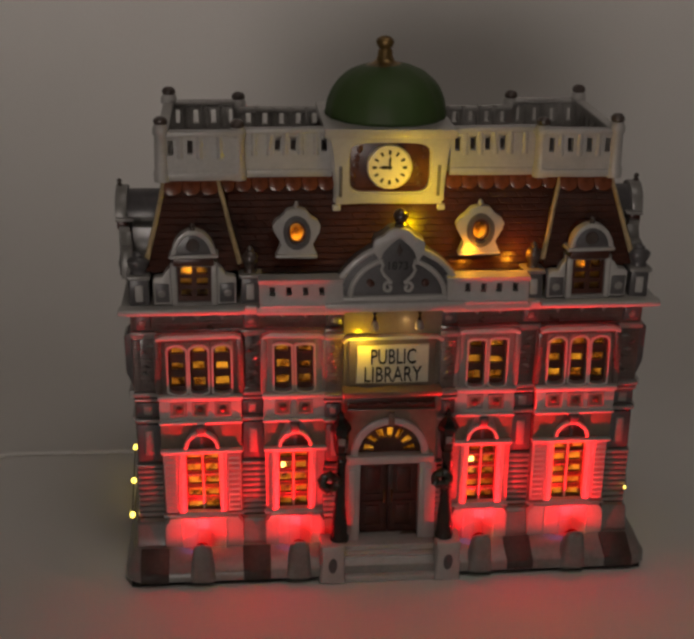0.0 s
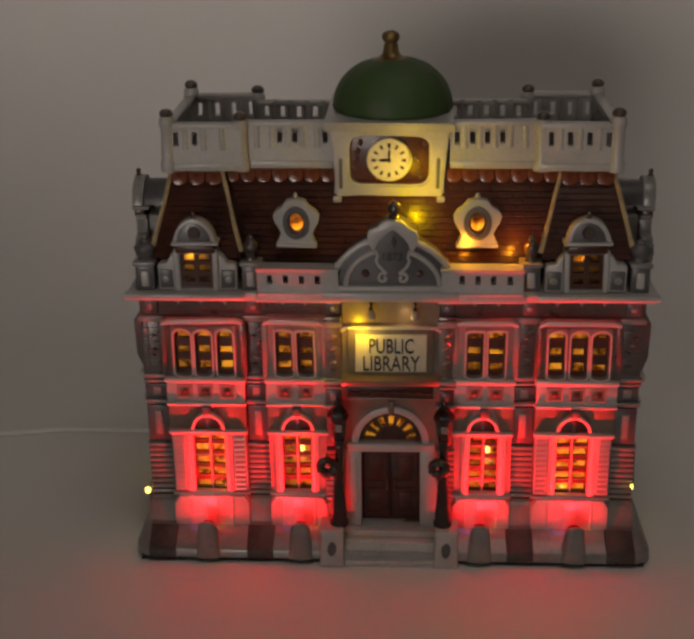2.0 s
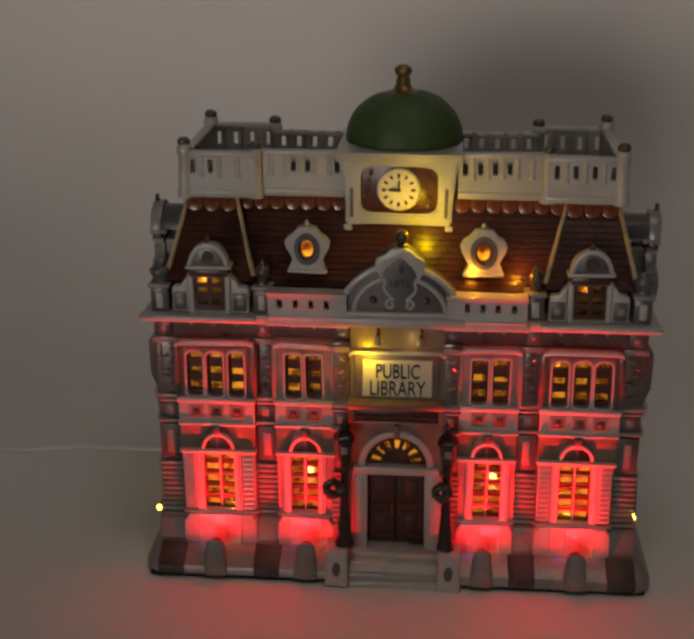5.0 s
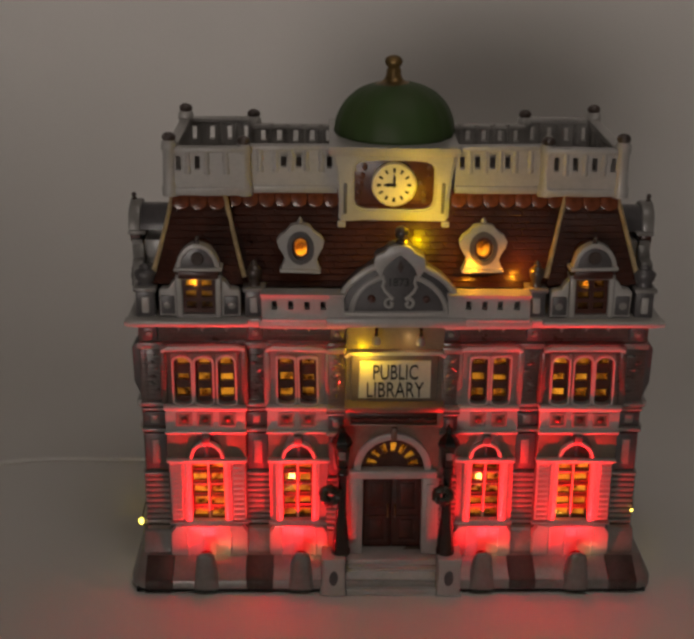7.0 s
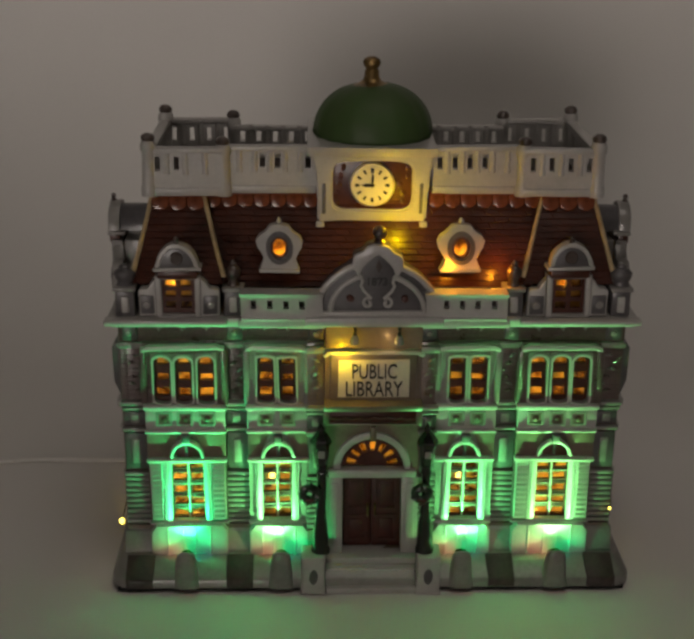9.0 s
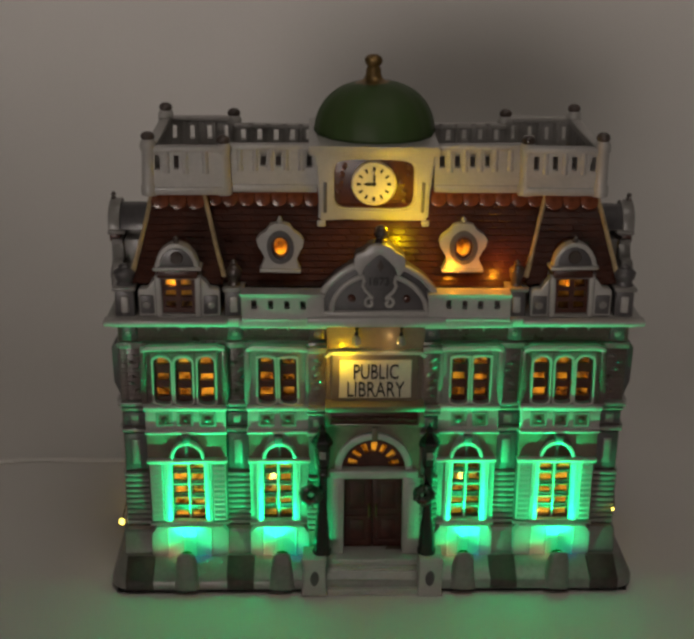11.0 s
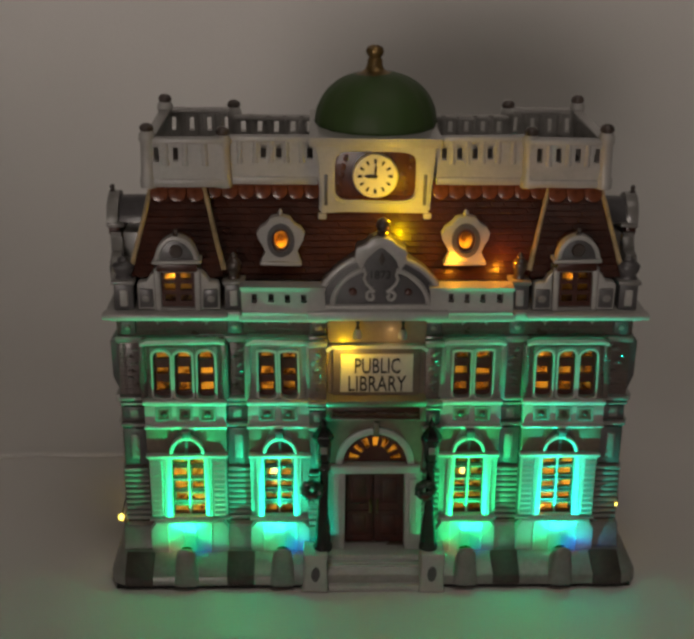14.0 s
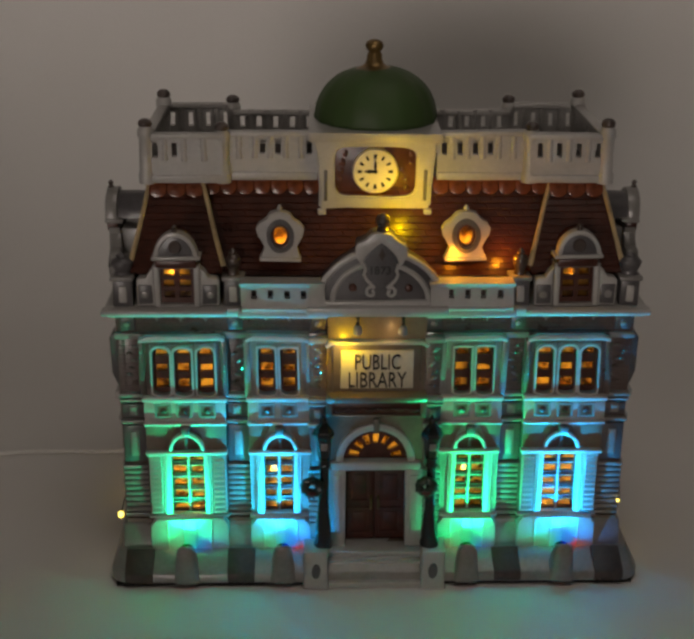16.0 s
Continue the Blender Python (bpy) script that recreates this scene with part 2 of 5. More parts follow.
def tube(bm, pts, r, seg=8):
    """A round bar along points."""
    pts = [Vector(p) for p in pts]
    rings, up = [], Vector((0.13, 0.91, 0.37))
    for n, p in enumerate(pts):
        d = (pts[min(n + 1, len(pts) - 1)] - pts[max(n - 1, 0)]).normalized()
        a = d.cross(up).normalized()
        c = d.cross(a)
        rr = r[n] if isinstance(r, (list, tuple)) else r
        rings.append([bm.verts.new(p + rr * (math.cos(2 * math.pi * k / seg) * a + math.sin(2 * math.pi * k / seg) * c)) for k in range(seg)])
    faces = []
    for a, b in zip(rings, rings[1:]):
        for n in range(seg):
            m = (n + 1) % seg
            faces.append(bm.faces.new((a[n], a[m], b[m], b[n])))
    faces += [bm.faces.new(rings[0]), bm.faces.new(rings[-1])]
    bmesh.ops.recalc_face_normals(bm, faces=faces)
    return bm


def holed(bm, x0, x1, z0, z1, y0, y1, holes):
    """A wall slab along x with square openings (xa, xb, za, zb) through it."""
    xs = sorted({x0, x1, *[v for h in holes for v in h[:2]]})
    zs = sorted({z0, z1, *[v for h in holes for v in h[2:]]})
    grid = {}
    solid = lambda i, k: 0 <= i < len(xs) - 1 and 0 <= k < len(zs) - 1 and not any(
        h[0] - 1e-6 <= xs[i] and xs[i + 1] <= h[1] + 1e-6 and h[2] - 1e-6 <= zs[k] and zs[k + 1] <= h[3] + 1e-6 for h in holes)

    def v(i, d, k):
        key = (i, d, k)
        if key not in grid:
            grid[key] = bm.verts.new((xs[i], y1 if d else y0, zs[k]))
        return grid[key]
    faces = []
    for i in range(len(xs) - 1):
        for k in range(len(zs) - 1):
            if not solid(i, k):
                continue
            for d in (0, 1):
                faces.append(bm.faces.new((v(i, d, k), v(i + 1, d, k), v(i + 1, d, k + 1), v(i, d, k + 1))))
            for ni, nk, (p, q) in ((i - 1, k, ((i, k), (i, k + 1))), (i + 1, k, ((i + 1, k), (i + 1, k + 1))),
                                   (i, k - 1, ((i, k), (i + 1, k))), (i, k + 1, ((i, k + 1), (i + 1, k + 1)))):
                if not solid(ni, nk):
                    faces.append(bm.faces.new((v(p[0], 0, p[1]), v(q[0], 0, q[1]), v(q[0], 1, q[1]), v(p[0], 1, p[1]))))
    bmesh.ops.recalc_face_normals(bm, faces=faces)
    return bm


def ring(bm, inner, outer, y0, y1):
    """A plate between two loops of (x, z) with the same count, y0 front, y1 back."""
    n = len(inner)
    loops = [[bm.verts.new((p[0], y, p[1])) for p in pts] for pts, y in ((outer, y1), (outer, y0), (inner, y0), (inner, y1))]
    faces = []
    for a, b in ((0, 1), (1, 2), (2, 3), (3, 0)):
        for i in range(n):
            j = (i + 1) % n
            faces.append(bm.faces.new((loops[a][i], loops[a][j], loops[b][j], loops[b][i])))
    bmesh.ops.recalc_face_normals(bm, faces=faces)
    return bm


def capsule(cx, hw, z0, z1, n=6, top=1.0, bottom=0.6):
    """Loop of a window with a round head and rounded foot."""
    pts = []
    for k in range(n + 1):
        a = math.pi * k / n
        pts.append((cx + hw * math.cos(a), z1 - hw * top + hw * top * math.sin(a)))
    for k in range(n + 1):
        a = math.pi + math.pi * k / n
        pts.append((cx + hw * math.cos(a), z0 + hw * bottom + hw * bottom * math.sin(a)))
    return pts


def to_rect(pts, x0, x1, z0, z1):
    """The loop pushed out from its middle to a rectangle."""
    cx, cz, out = (x0 + x1) / 2, (z0 + z1) / 2, []
    for x, z in pts:
        dx, dz = (x - cx) / (x1 - cx), (z - cz) / (z1 - cz)
        m = max(abs(dx), abs(dz), 1e-6)
        out.append((cx + (x - cx) / m, cz + (z - cz) / m))
    return out


def finish(bm, wonk, m=None):
    """To metres, with the slight unevenness of cast pottery."""
    for q in bm.verts:
        p = m @ q.co if m else q.co
        if wonk:
            p = p + wonk * noise.noise_vector(p * 2.3) + 0.35 * wonk * noise.noise_vector(p * 9.0)
        q.co = p * K
    return bm


def part(name, bm, mat, parent, label="", wonk=0.012, m=None, sharp=42):
    """Links a bmesh as one mesh object under a thing or a part."""
    me = bpy.data.meshes.new(name)
    finish(bm, wonk, m).to_mesh(me)
    bm.free()
    me.polygons.foreach_set("use_smooth", [True] * len(me.polygons))
    me.set_sharp_from_angle(angle=radians(sharp))
    me.materials.append(mat)
    ob = new(name, me)
    if parent is not None:
        ob.parent = parent
    if label:
        ob["label"] = label
    return ob


def B():
    return bmesh.new()


def lettering(name, text, cx, y, cz, height, width, mat, parent, bold=0.0):
    """Raised letters facing the front, centred, in the built-in font."""
    cu = bpy.data.curves.new(name, "FONT")
    cu.body, cu.align_x, cu.align_y = text, "CENTER", "CENTER"
    cu.size, cu.extrude, cu.offset, cu.resolution_u = 1.0, 0.004, bold, 3
    tmp = new(name, cu)
    bpy.context.view_layer.update()
    me = bpy.data.meshes.new_from_object(tmp.evaluated_get(bpy.context.evaluated_depsgraph_get()))
    bpy.data.objects.remove(tmp)
    co = np.empty(len(me.vertices) * 3)
    me.vertices.foreach_get("co", co)
    co = co.reshape(-1, 3)
    lo, hi = co.min(0), co.max(0)
    mid = (lo + hi) / 2
    out = np.stack([cx + (co[:, 0] - mid[0]) * width / (hi[0] - lo[0]), y - co[:, 2], cz + (co[:, 1] - mid[1]) * height / (hi[1] - lo[1])], 1) * K
    me.vertices.foreach_set("co", out.ravel())
    me.materials.clear()
    me.materials.append(mat)
    ob = new(name, me)
    ob.parent = parent
    return ob


# ---- setting ----
def setting():
    """White paper swept up from the table to the wall, inside a plain room."""
    bm = B()
    prof = [(-60, 0.0), (-8, 0.0), (0, 0.0), (5.0, 0.0)]
    prof += [(5.0 + 4.2 * math.sin(a), 4.2 - 4.2 * math.cos(a)) for a in [radians(d) for d in range(6, 91, 6)]]
    prof += [(9.2, 12), (9.2, 40)]
    loops = [[bm.verts.new((x, y, z)) for y, z in prof] for x in (-34, 34)]
    for n in range(len(prof) - 1):
        bm.faces.new((loops[0][n], loops[1][n], loops[1][n + 1], loops[0][n + 1]))
    sheet = part("ground", bm, SHEET, None, wonk=0)
    tagged(sheet, "matt white paper backdrop swept up behind the model", "backdrop", kind="structure")
    for name, a in (("wall_left", (-36, -35, -62, 12, -16, 46)), ("wall_right", (35, 36, -62, 12, -16, 46)), ("wall_front", (-36, 36, -63, -62, -16, 46)),
                    ("wall_back", (-36, 36, 11, 12, -16, 46)), ("ceiling", (-36, 36, -62, 12, 46, 47)), ("floor", (-36, 36, -62, 12, -17, -16))):
        bm = B()
        box(bm, *a, b=0)
        tagged(part(name, bm, PLASTER, None, wonk=0), "plain off-white painted plaster of the dim room", "wall" if "wall" in name else name, kind="structure")


setting()

# ---- the library model ----
library = tagged(new("library_model"), "glazed ceramic public library lit by colour-changing uplights on white paper",
                 "model building")
CX = 0.02
WF, BF = 0.14, 0.05  # wall and bay front planes


def X(s, a):
    return CX + s * a


def walls():
    """Base, hollow shell and the strips between the bays."""
    bm = B()
    loops = []
    for z, hx, yf, yb, r in ((0.036, 2.46, -0.27, 2.24, 0.16), (0.05, 2.49, -0.285, 2.27, 0.18), (0.125, 2.49, -0.285, 2.27, 0.18), (0.145, 2.475, -0.27, 2.25, 0.17), (0.255, 2.43, -0.06, 2.12, 0.10),
                             (0.265, 2.42, -0.03, 2.11, 0.08)):
        loop = []
        for cx, cy, a0 in ((hx - r, yf + r, -90), (hx - r, yb - r, 0), (-hx + r, yb - r, 90), (-hx + r, yf + r, 180)):
            for k in range(7):
                a = radians(a0 + 15 * k)
                loop.append(bm.verts.new((CX + 0.01 + cx + r * math.cos(a), cy + r * math.sin(a), z)))
        loops.append(loop)
    for a, b in zip(loops, loops[1:]):
        for k in range(len(a)):
            j = (k + 1) % len(a)
            bm.faces.new((a[k], a[j], b[j], b[k]))
    bm.faces.new(loops[0][::-1])
    bm.faces.new(loops[-1])
    base = part("base", bm, PALE, library, "pale grey sloping ceramic base with flared sides")
    for x0, x1 in ((-2.355, -0.42), (0.45, 2.385)):
        bm = B()
        prism(bm, [(0.0, 0.25), (0.06, 0.46), (0.09, 0.49), (2.03, 0.49), (2.06, 0.46), (2.10, 0.25)], x0, x1, 0.02, "x")
        part("upper_plinth", bm, PALE, base)
    # slab almost flush with the base; its black edge paints the contact shade
    bm = B()
    box(bm, -2.40, 2.46, -0.262, 2.2, 0.0, 0.038, 0.004)
    part("foot", bm, CONTACT_LINE, library, "black slab under the base that draws its dark contact line", wonk=0)
    # dark painted blocks along the slope
    for s in (-1, 1):
        for a0, a1 in ((2.07, 2.34), (1.12, 1.38)):
            bm = B()
            x0, x1 = X(s, a0), X(s, a1)
            prism(bm, [(-0.297, 0.055), (-0.297, 0.13), (-0.28, 0.152), (-0.065, 0.283), (-0.05, 0.20), (-0.2, 0.055)], min(x0, x1), max(x0, x1), 0.012, "x")
            part("dark_block", bm, DARK, base, "dark brown painted block")
    for name, a in (("side_wall", (X(-1, 2.33), X(-1, 2.25), WF, 1.95, 0.2, 2.6)), ("side_wall", (X(1, 2.25), X(1, 2.33), WF, 1.95, 0.2, 2.6)),
                    ("back_wall", (X(-1, 2.33), X(1, 2.33), 1.9, 1.98, 0.2, 2.6))):
        bm = B()
        box(bm, *a)
        part(name, bm, TAUPE, library)
    # ledges and proud quoins along the sides
    for s in (-1, 1):
        for z0, z1, out in ((0.50, 0.57, 2.36), (1.04, 1.09, 2.36), (1.52, 1.57, 2.37), (1.74, 1.82, 2.39)):
            bm = B()
            x0, x1 = X(s, 2.2), X(s, out)
            box(bm, x0, x1, WF + 0.02, 1.99, z0, z1, 0.018)
            part("side_ledge", bm, WHITE, library)
        for y0 in (0.16, 0.95, 1.72):
            bm = B()
            x0, x1 = X(s, 2.28), X(s, 2.375)
            prism(bm, [(x0, 1.86), (X(s, 2.345), 1.86), (X(s, 2.40), 2.0), (X(s, 2.40), 2.34), (X(s, 2.37), 2.38), (x0, 2.38)], y0, y0 + 0.25, 0.014)
            part("side_quoin", bm, GREY, library)
    # cornice slab, which also closes the rooms above
    bm = B()
    prism(bm, [(X(-1, 2.40), 2.66), (X(-1, 2.36), 2.605), (X(1, 2.36), 2.605), (X(1, 2.40), 2.66), (X(1, 2.40), 2.69), (X(-1, 2.40), 2.69)], 0.0, 2.06, 0.012)
    cornice = part("cornice", bm, WHITE, library, "white moulded cornice")
    for a in ((X(-1, 0.44), X(-1, 1.22), -0.085, 0.05, 2.625, 2.70), (X(1, 0.44), X(1, 1.22), -0.085, 0.05, 2.625, 2.70), (X(-1, 1.32), X(-1, 2.42), -0.075, 0.05, 2.640, 2.693),
              (X(1, 1.32), X(1, 2.42), -0.075, 0.05, 2.640, 2.693), (X(-1, 0.62), X(1, 0.62), -0.135, 0.05, 2.66, 2.745)):
        bm = B()
        box(bm, *a, 0.015)
        part("cornice_moulding", bm, WHITE, cornice)
    bm = B()
    box(bm, X(-1, 2.32), X(1, 2.32), WF - 0.02, WF + 0.08, 2.40, 2.62, 0.008)
    frieze = part("frieze", bm, TAUPE, library, "dark taupe frieze under the cornice")
    for s in (-1, 1):
        for a in (2.22, 1.27, 0.52):
            bm = B()
            box(bm, X(s, a - 0.07), X(s, a + 0.07), WF - 0.05, WF, 2.44, 2.58, 0.02)
            part("frieze_block", bm, GREY, frieze)
            bm = B()
            lathe(bm, [(0.001, WF - 0.075), (0.022, WF - 0.07), (0.03, WF - 0.05), (0.03, WF - 0.03)], X(s, a), 0, 12, "y", 2.51)
            part("boss", bm, PALE, frieze)
        for a in (1.95, 1.74, 1.52, 0.99, 0.78):
            bm = B()
            box(bm, X(s, a - 0.045), X(s, a + 0.045), WF - 0.09, WF, 2.575, 2.625, 0.012)
            lathe(bm, [(0.003, 2.535), (0.014, 2.55), (0.022, 2.585)], X(s, a), WF - 0.055, 10)
            part("corbel", bm, PALE, frieze)


def strip(s, a0, a1, front, courses=True):
    """A pilaster between bays: rusticated foot, panelled blocks, ledges and a leafy upper panel."""
    bm = B()
    box(bm, X(s, a0), X(s, a1), front, front + 0.1, 0.2, 2.45, 0.01)
    pil = part("pilaster", bm, TAUPE, library, "taupe painted pilaster with grey blocks")
    x0, x1 = sorted((X(s, a0), X(s, a1)))
    bm = B()
    prism(bm, [(front - 0.09, 0.22), (front - 0.05, 0.52), (front + 0.05, 0.54), (front + 0.05, 0.2)], x0, x1, 0.012, "x")
    part("plinth", bm, TAN, pil)
    for z0, z1, d in ((0.535, 0.575, 0.05), (1.05, 1.09, 0.045), (1.525, 1.565, 0.055), (1.735, 1.765, 0.045), (1.785, 1.825, 0.06), (2.36, 2.42, 0.05)):
        bm = B()
        box(bm, x0 - 0.008, x1 + 0.008, front - d, front + 0.04, z0, z1, 0.013)
        part("ledge", bm, PALE, pil)
    for z0, z1 in ((1.12, 1.50), (1.585, 1.72)):
        bm = B()
        box(bm, x0 + 0.01, x1 - 0.01, front - 0.03, front + 0.02, z0, z1, 0.014)
        part("block", bm, GREY, pil)
        bm = B()
        mid, hw = (x0 + x1) / 2, (x1 - x0) * 0.17
        box(bm, mid - hw, mid + hw, front - 0.042, front, z0 + 0.16 * (z1 - z0), z1 - 0.16 * (z1 - z0), 0.012)
        part("block_panel", bm, PALE, pil)
    # leaf spray in low relief
    for k in range(6):
        bm = B()
        cx, cz = random.uniform(x0 + 0.05, x1 - 0.05), 1.92 + 0.07 * k
        a = random.uniform(-0.6, 0.6)
        d = 0.042
        tube(bm, [(cx - d * math.cos(a), front - 0.002, cz - d * math.sin(a)), (cx, front - 0.016, cz + 0.012), (cx + d * math.cos(a), front - 0.002, cz + d * math.sin(a))], [0.004, 0.017, 0.003], 6)
        part("leaf", bm, PALE if k % 2 else TAUPE, pil)
    if courses:
        me = None
        for k in range(8):
            if me is None:
                bm = B()
                box(bm, x0 - 0.012, x1 + 0.012, front - 0.035, front + 0.03, 0.582, 0.632, 0.014, 1)
                ob = part("stone_course", bm, PALE, pil, wonk=0.004)
                me = ob.data
            else:
                ob = new("stone_course", me)
                ob.parent = pil
                ob.location.z = k * 0.0575 * K


def sash(cx, hw, z0, z1, rows, y, parent, cols=1, white_bar=False, fill=0.62):
    """A dark glazed window plate with small openings, amber film behind."""
    bm = B()
    holes = []
    dz = (z1 - z0) / rows
    for c in range(cols):
        w = 2 * hw / cols
        mid = cx - hw + (c + 0.5) * w
        for r in range(rows):
            ww = w * fill / 2 * random.uniform(0.9, 1.1)
            jx = random.uniform(-0.03, 0.03) * w
            za = z0 + (r + (random.uniform(0.20, 0.28) if cols == 2 else random.uniform(0.34, 0.40))) * dz
            zb = za + dz * (random.uniform(0.58, 0.68) if cols == 2 else random.uniform(0.38, 0.50) * (1.15 if r == 0 else 1.0))
            holes.append((mid + jx - ww, mid + jx + ww, za, min(zb, z0 + (r + 0.93) * dz)))
    # one column of plate for each row of openings keeps the cuts independent
    for c in range(cols):
        w = 2 * hw / cols
        for r in range(rows):
            h = holes[c * rows + r]
            xa, xb = cx - hw + c * w, cx - hw + (c + 1) * w
            holed(bm, xa, xb, z0 + r * dz, z0 + (r + 1) * dz, y, y + 0.035, [h])
    bmesh.ops.remove_doubles(bm, verts=bm.verts, dist=1e-5)
    win = part("window", bm, BROWN, parent, "dark brown glazed window with amber lit panes", wonk=0.008, sharp=30)
    for h in holes:
        bm = B()
        box(bm, h[0] - 0.012, h[1] + 0.012, y + 0.040, y + 0.046, h[2] - 0.012, h[3] + 0.012, 0)
        part("pane", bm, FILM, win, wonk=0)
    if white_bar:
        bm = B()
        box(bm, cx - 0.009, cx + 0.009, y - 0.02, y + 0.01, z0, z1, 0.006)
        part("mullion", bm, WHITE, win, wonk=0.008)
        for r in range(1, rows):
            bm = B()
            box(bm, cx - hw, cx + hw, y - 0.010, y + 0.006, z0 + r * dz - 0.007, z0 + r * dz + 0.006, 0.004)
            part("glazing_bar", bm, BROWN if random.random() < 0.7 else PALE, win, wonk=0.008)
    return win


def bay(s, a0, a1, uppers, lower, frame, arch, shutters):
    """A projecting bay: apron, tall window below, tympanum, ledges, panel band, round-headed windows above."""
    x0, x1 = sorted((X(s, a0), X(s, a1)))
    lx0, lx1 = sorted((X(s, lower[0]), X(s, lower[1])))
    holes = [(lx0, lx1, 0.598, 1.225)]
    for u in uppers:
        holes.append((X(s, u) - 0.085, X(s, u) + 0.085, 1.825, 2.315))
    bm = B()
    # lower and upper fields share one slab with all openings
    holed(bm, x0, x1, 0.2, 2.43, BF, WF + 0.09, holes)
    body = part("bay", bm, TAUPE if shutters else PALE, library, "projecting bay of the facade", sharp=30)
    # round-headed windows
    for u in uppers:
        cx = X(s, u)
        loop = capsule(cx, 0.078, 1.835, 2.305, 8, 0.75 if shutters else 0.25, 0.45)
        bm = B()
        ring(bm, loop, to_rect(loop, cx - 0.100, cx + 0.100, 1.822, 2.335), BF - 0.008, BF + 0.05)
        sur = part("window_surround", bm, PALE, library, "pale window surround with a white moulded edge")
        bm = B()
        ring(bm, loop, capsule(cx, 0.095, 1.822, 2.328, 8, 0.75 if shutters else 0.25, 0.45), BF - 0.030, BF + 0.0)
        part("edge_moulding", bm, WHITE, sur)
        sash(cx, 0.084, 1.828, 2.312, 3, BF + 0.050, sur, fill=0.66)
    # hood mould over the upper windows
    bm = B()
    prism(bm, [(x0 - 0.01, 2.36), (x0 - 0.01, 2.395), (x0 + 0.06, 2.425), (x1 - 0.06, 2.425), (x1 + 0.01, 2.395), (x1 + 0.01, 2.36), (x1 - 0.05, 2.375), (x0 + 0.05, 2.375)], BF - 0.055, BF + 0.03, 0.010)
    part("hood_mould", bm, WHITE, body)
    for e in (x0, x1):
        bm = B()
        box(bm, e - 0.03, e + 0.03, BF - 0.02, BF + 0.06, 1.83, 2.37, 0.016)
        part("corner_strip", bm, TAUPE if shutters else PALE, body)
    # ledges
    for z0, z1, d, ex in ((1.775, 1.828, 0.046, 0.015), (1.535, 1.572, 0.046, 0.012), (1.235, 1.275, 0.055, 0.01)):
        bm = B()
        box(bm, x0 - ex, x1 + ex, BF - d, BF + 0.04, z0, z1, 0.014)
        part("ledge", bm, WHITE, body)
    # panel band
    bm = B()
    box(bm, x0 - 0.002, x1 + 0.002, BF - 0.022, BF + 0.02, 1.57, 1.78, 0.008)
    band = part("panel_band", bm, WHITE, body)
    for u in uppers:
        cx = X(s, u)
        bm = B()
        holed(bm, cx - 0.075, cx + 0.075, 1.615, 1.755, BF - 0.036, BF, [(cx - 0.055, cx + 0.055, 1.632, 1.738)])
        part("panel_frame", bm, PALE, body)
        bm = B()
        box(bm, cx - 0.054, cx + 0.054, BF - 0.027, BF, 1.633, 1.737, 0.004)
        part("square_panel", bm, TAN, body)
        bm = B()
        lathe(bm, [(0.002, BF - 0.042), (0.020, BF - 0.038), (0.032, BF - 0.032), (0.034, BF - 0.02)], cx, 0, 10, "y", 1.685)
        part("rosette", bm, DOORWOOD, body)
    # tympanum
    ax, R = X(s, arch[0]), arch[1]
    bm = B()
    half = [(ax + R * math.cos(math.pi * k / 16), 1.28 + R * 1.08 * math.sin(math.pi * k / 16)) for k in range(17)]
    inn = [(ax + (R - 0.034) * math.cos(math.pi * k / 16), 1.28 + (R - 0.034) * 1.05 * math.sin(math.pi * k / 16)) for k in range(17)]
    prism(bm, half + inn[::-1], BF - 0.05, BF + 0.02, 0.010)
    part("arch", bm, WHITE, body)
    bm = B()
    prism(bm, [(ax + (R - 0.04) * math.cos(math.pi * k / 16), 1.278 + (R - 0.04) * 1.05 * math.sin(math.pi * k / 16)) for k in range(17)], BF - 0.018, BF + 0.02, 0.008)
    part("tympanum", bm, BROWN, body, "red-brown glazed half round panel")
    bm = B()
    box(bm, ax - 0.014, ax + 0.014, BF - 0.030, BF, 1.29, 1.28 + R * 0.9, 0.008)
    box(bm, ax - 0.04, ax + 0.04, BF - 0.07, BF, 1.28 + R * 1.0, 1.53, 0.014)
    part("keystone", bm, GREY, body)
    for e in (-1, 1):
        bm = B()
        xa = x0 if e < 0 else x1
        xb = ax + e * (R + 0.012)
        prism(bm, [(xa, 1.28), (xb, 1.28), (ax + e * R * 0.80, 1.415), (ax + e * R * 0.45, 1.53), (xa, 1.53)], BF - 0.012, BF + 0.02, 0.006)
        part("spandrel", bm, TAN, body)
    # tall window
    fx0, fx1 = sorted((X(s, frame[0]), X(s, frame[1])))
    bm = B()
    holed(bm, fx0, fx1, 0.578, 1.245, BF - 0.030, BF + 0.03, [(lx0 + 0.004, lx1 - 0.004, 0.604, 1.222)])
    fr = part("window_frame", bm, WHITE, library, "white window frame")
    for e0, e1 in ((fx0, lx0), (lx1, fx1)):
        bm = B()
        box(bm, e0 + 0.2 * (e1 - e0), e1 - 0.25 * (e1 - e0), BF - 0.046, BF - 0.02, 0.61, 1.24, 0.012)
        part("frame_moulding", bm, WHITE, fr)
    sash((lx0 + lx1) / 2, (lx1 - lx0) / 2 + 0.004, 0.585, 1.218, 5, BF + 0.055, fr, 2, True, 0.74)
    bm = B()
    box(bm, x0 - 0.012, x1 + 0.012, BF - 0.042, BF + 0.03, 0.560, 0.590, 0.014)
    part("sill", bm, WHITE, fr)
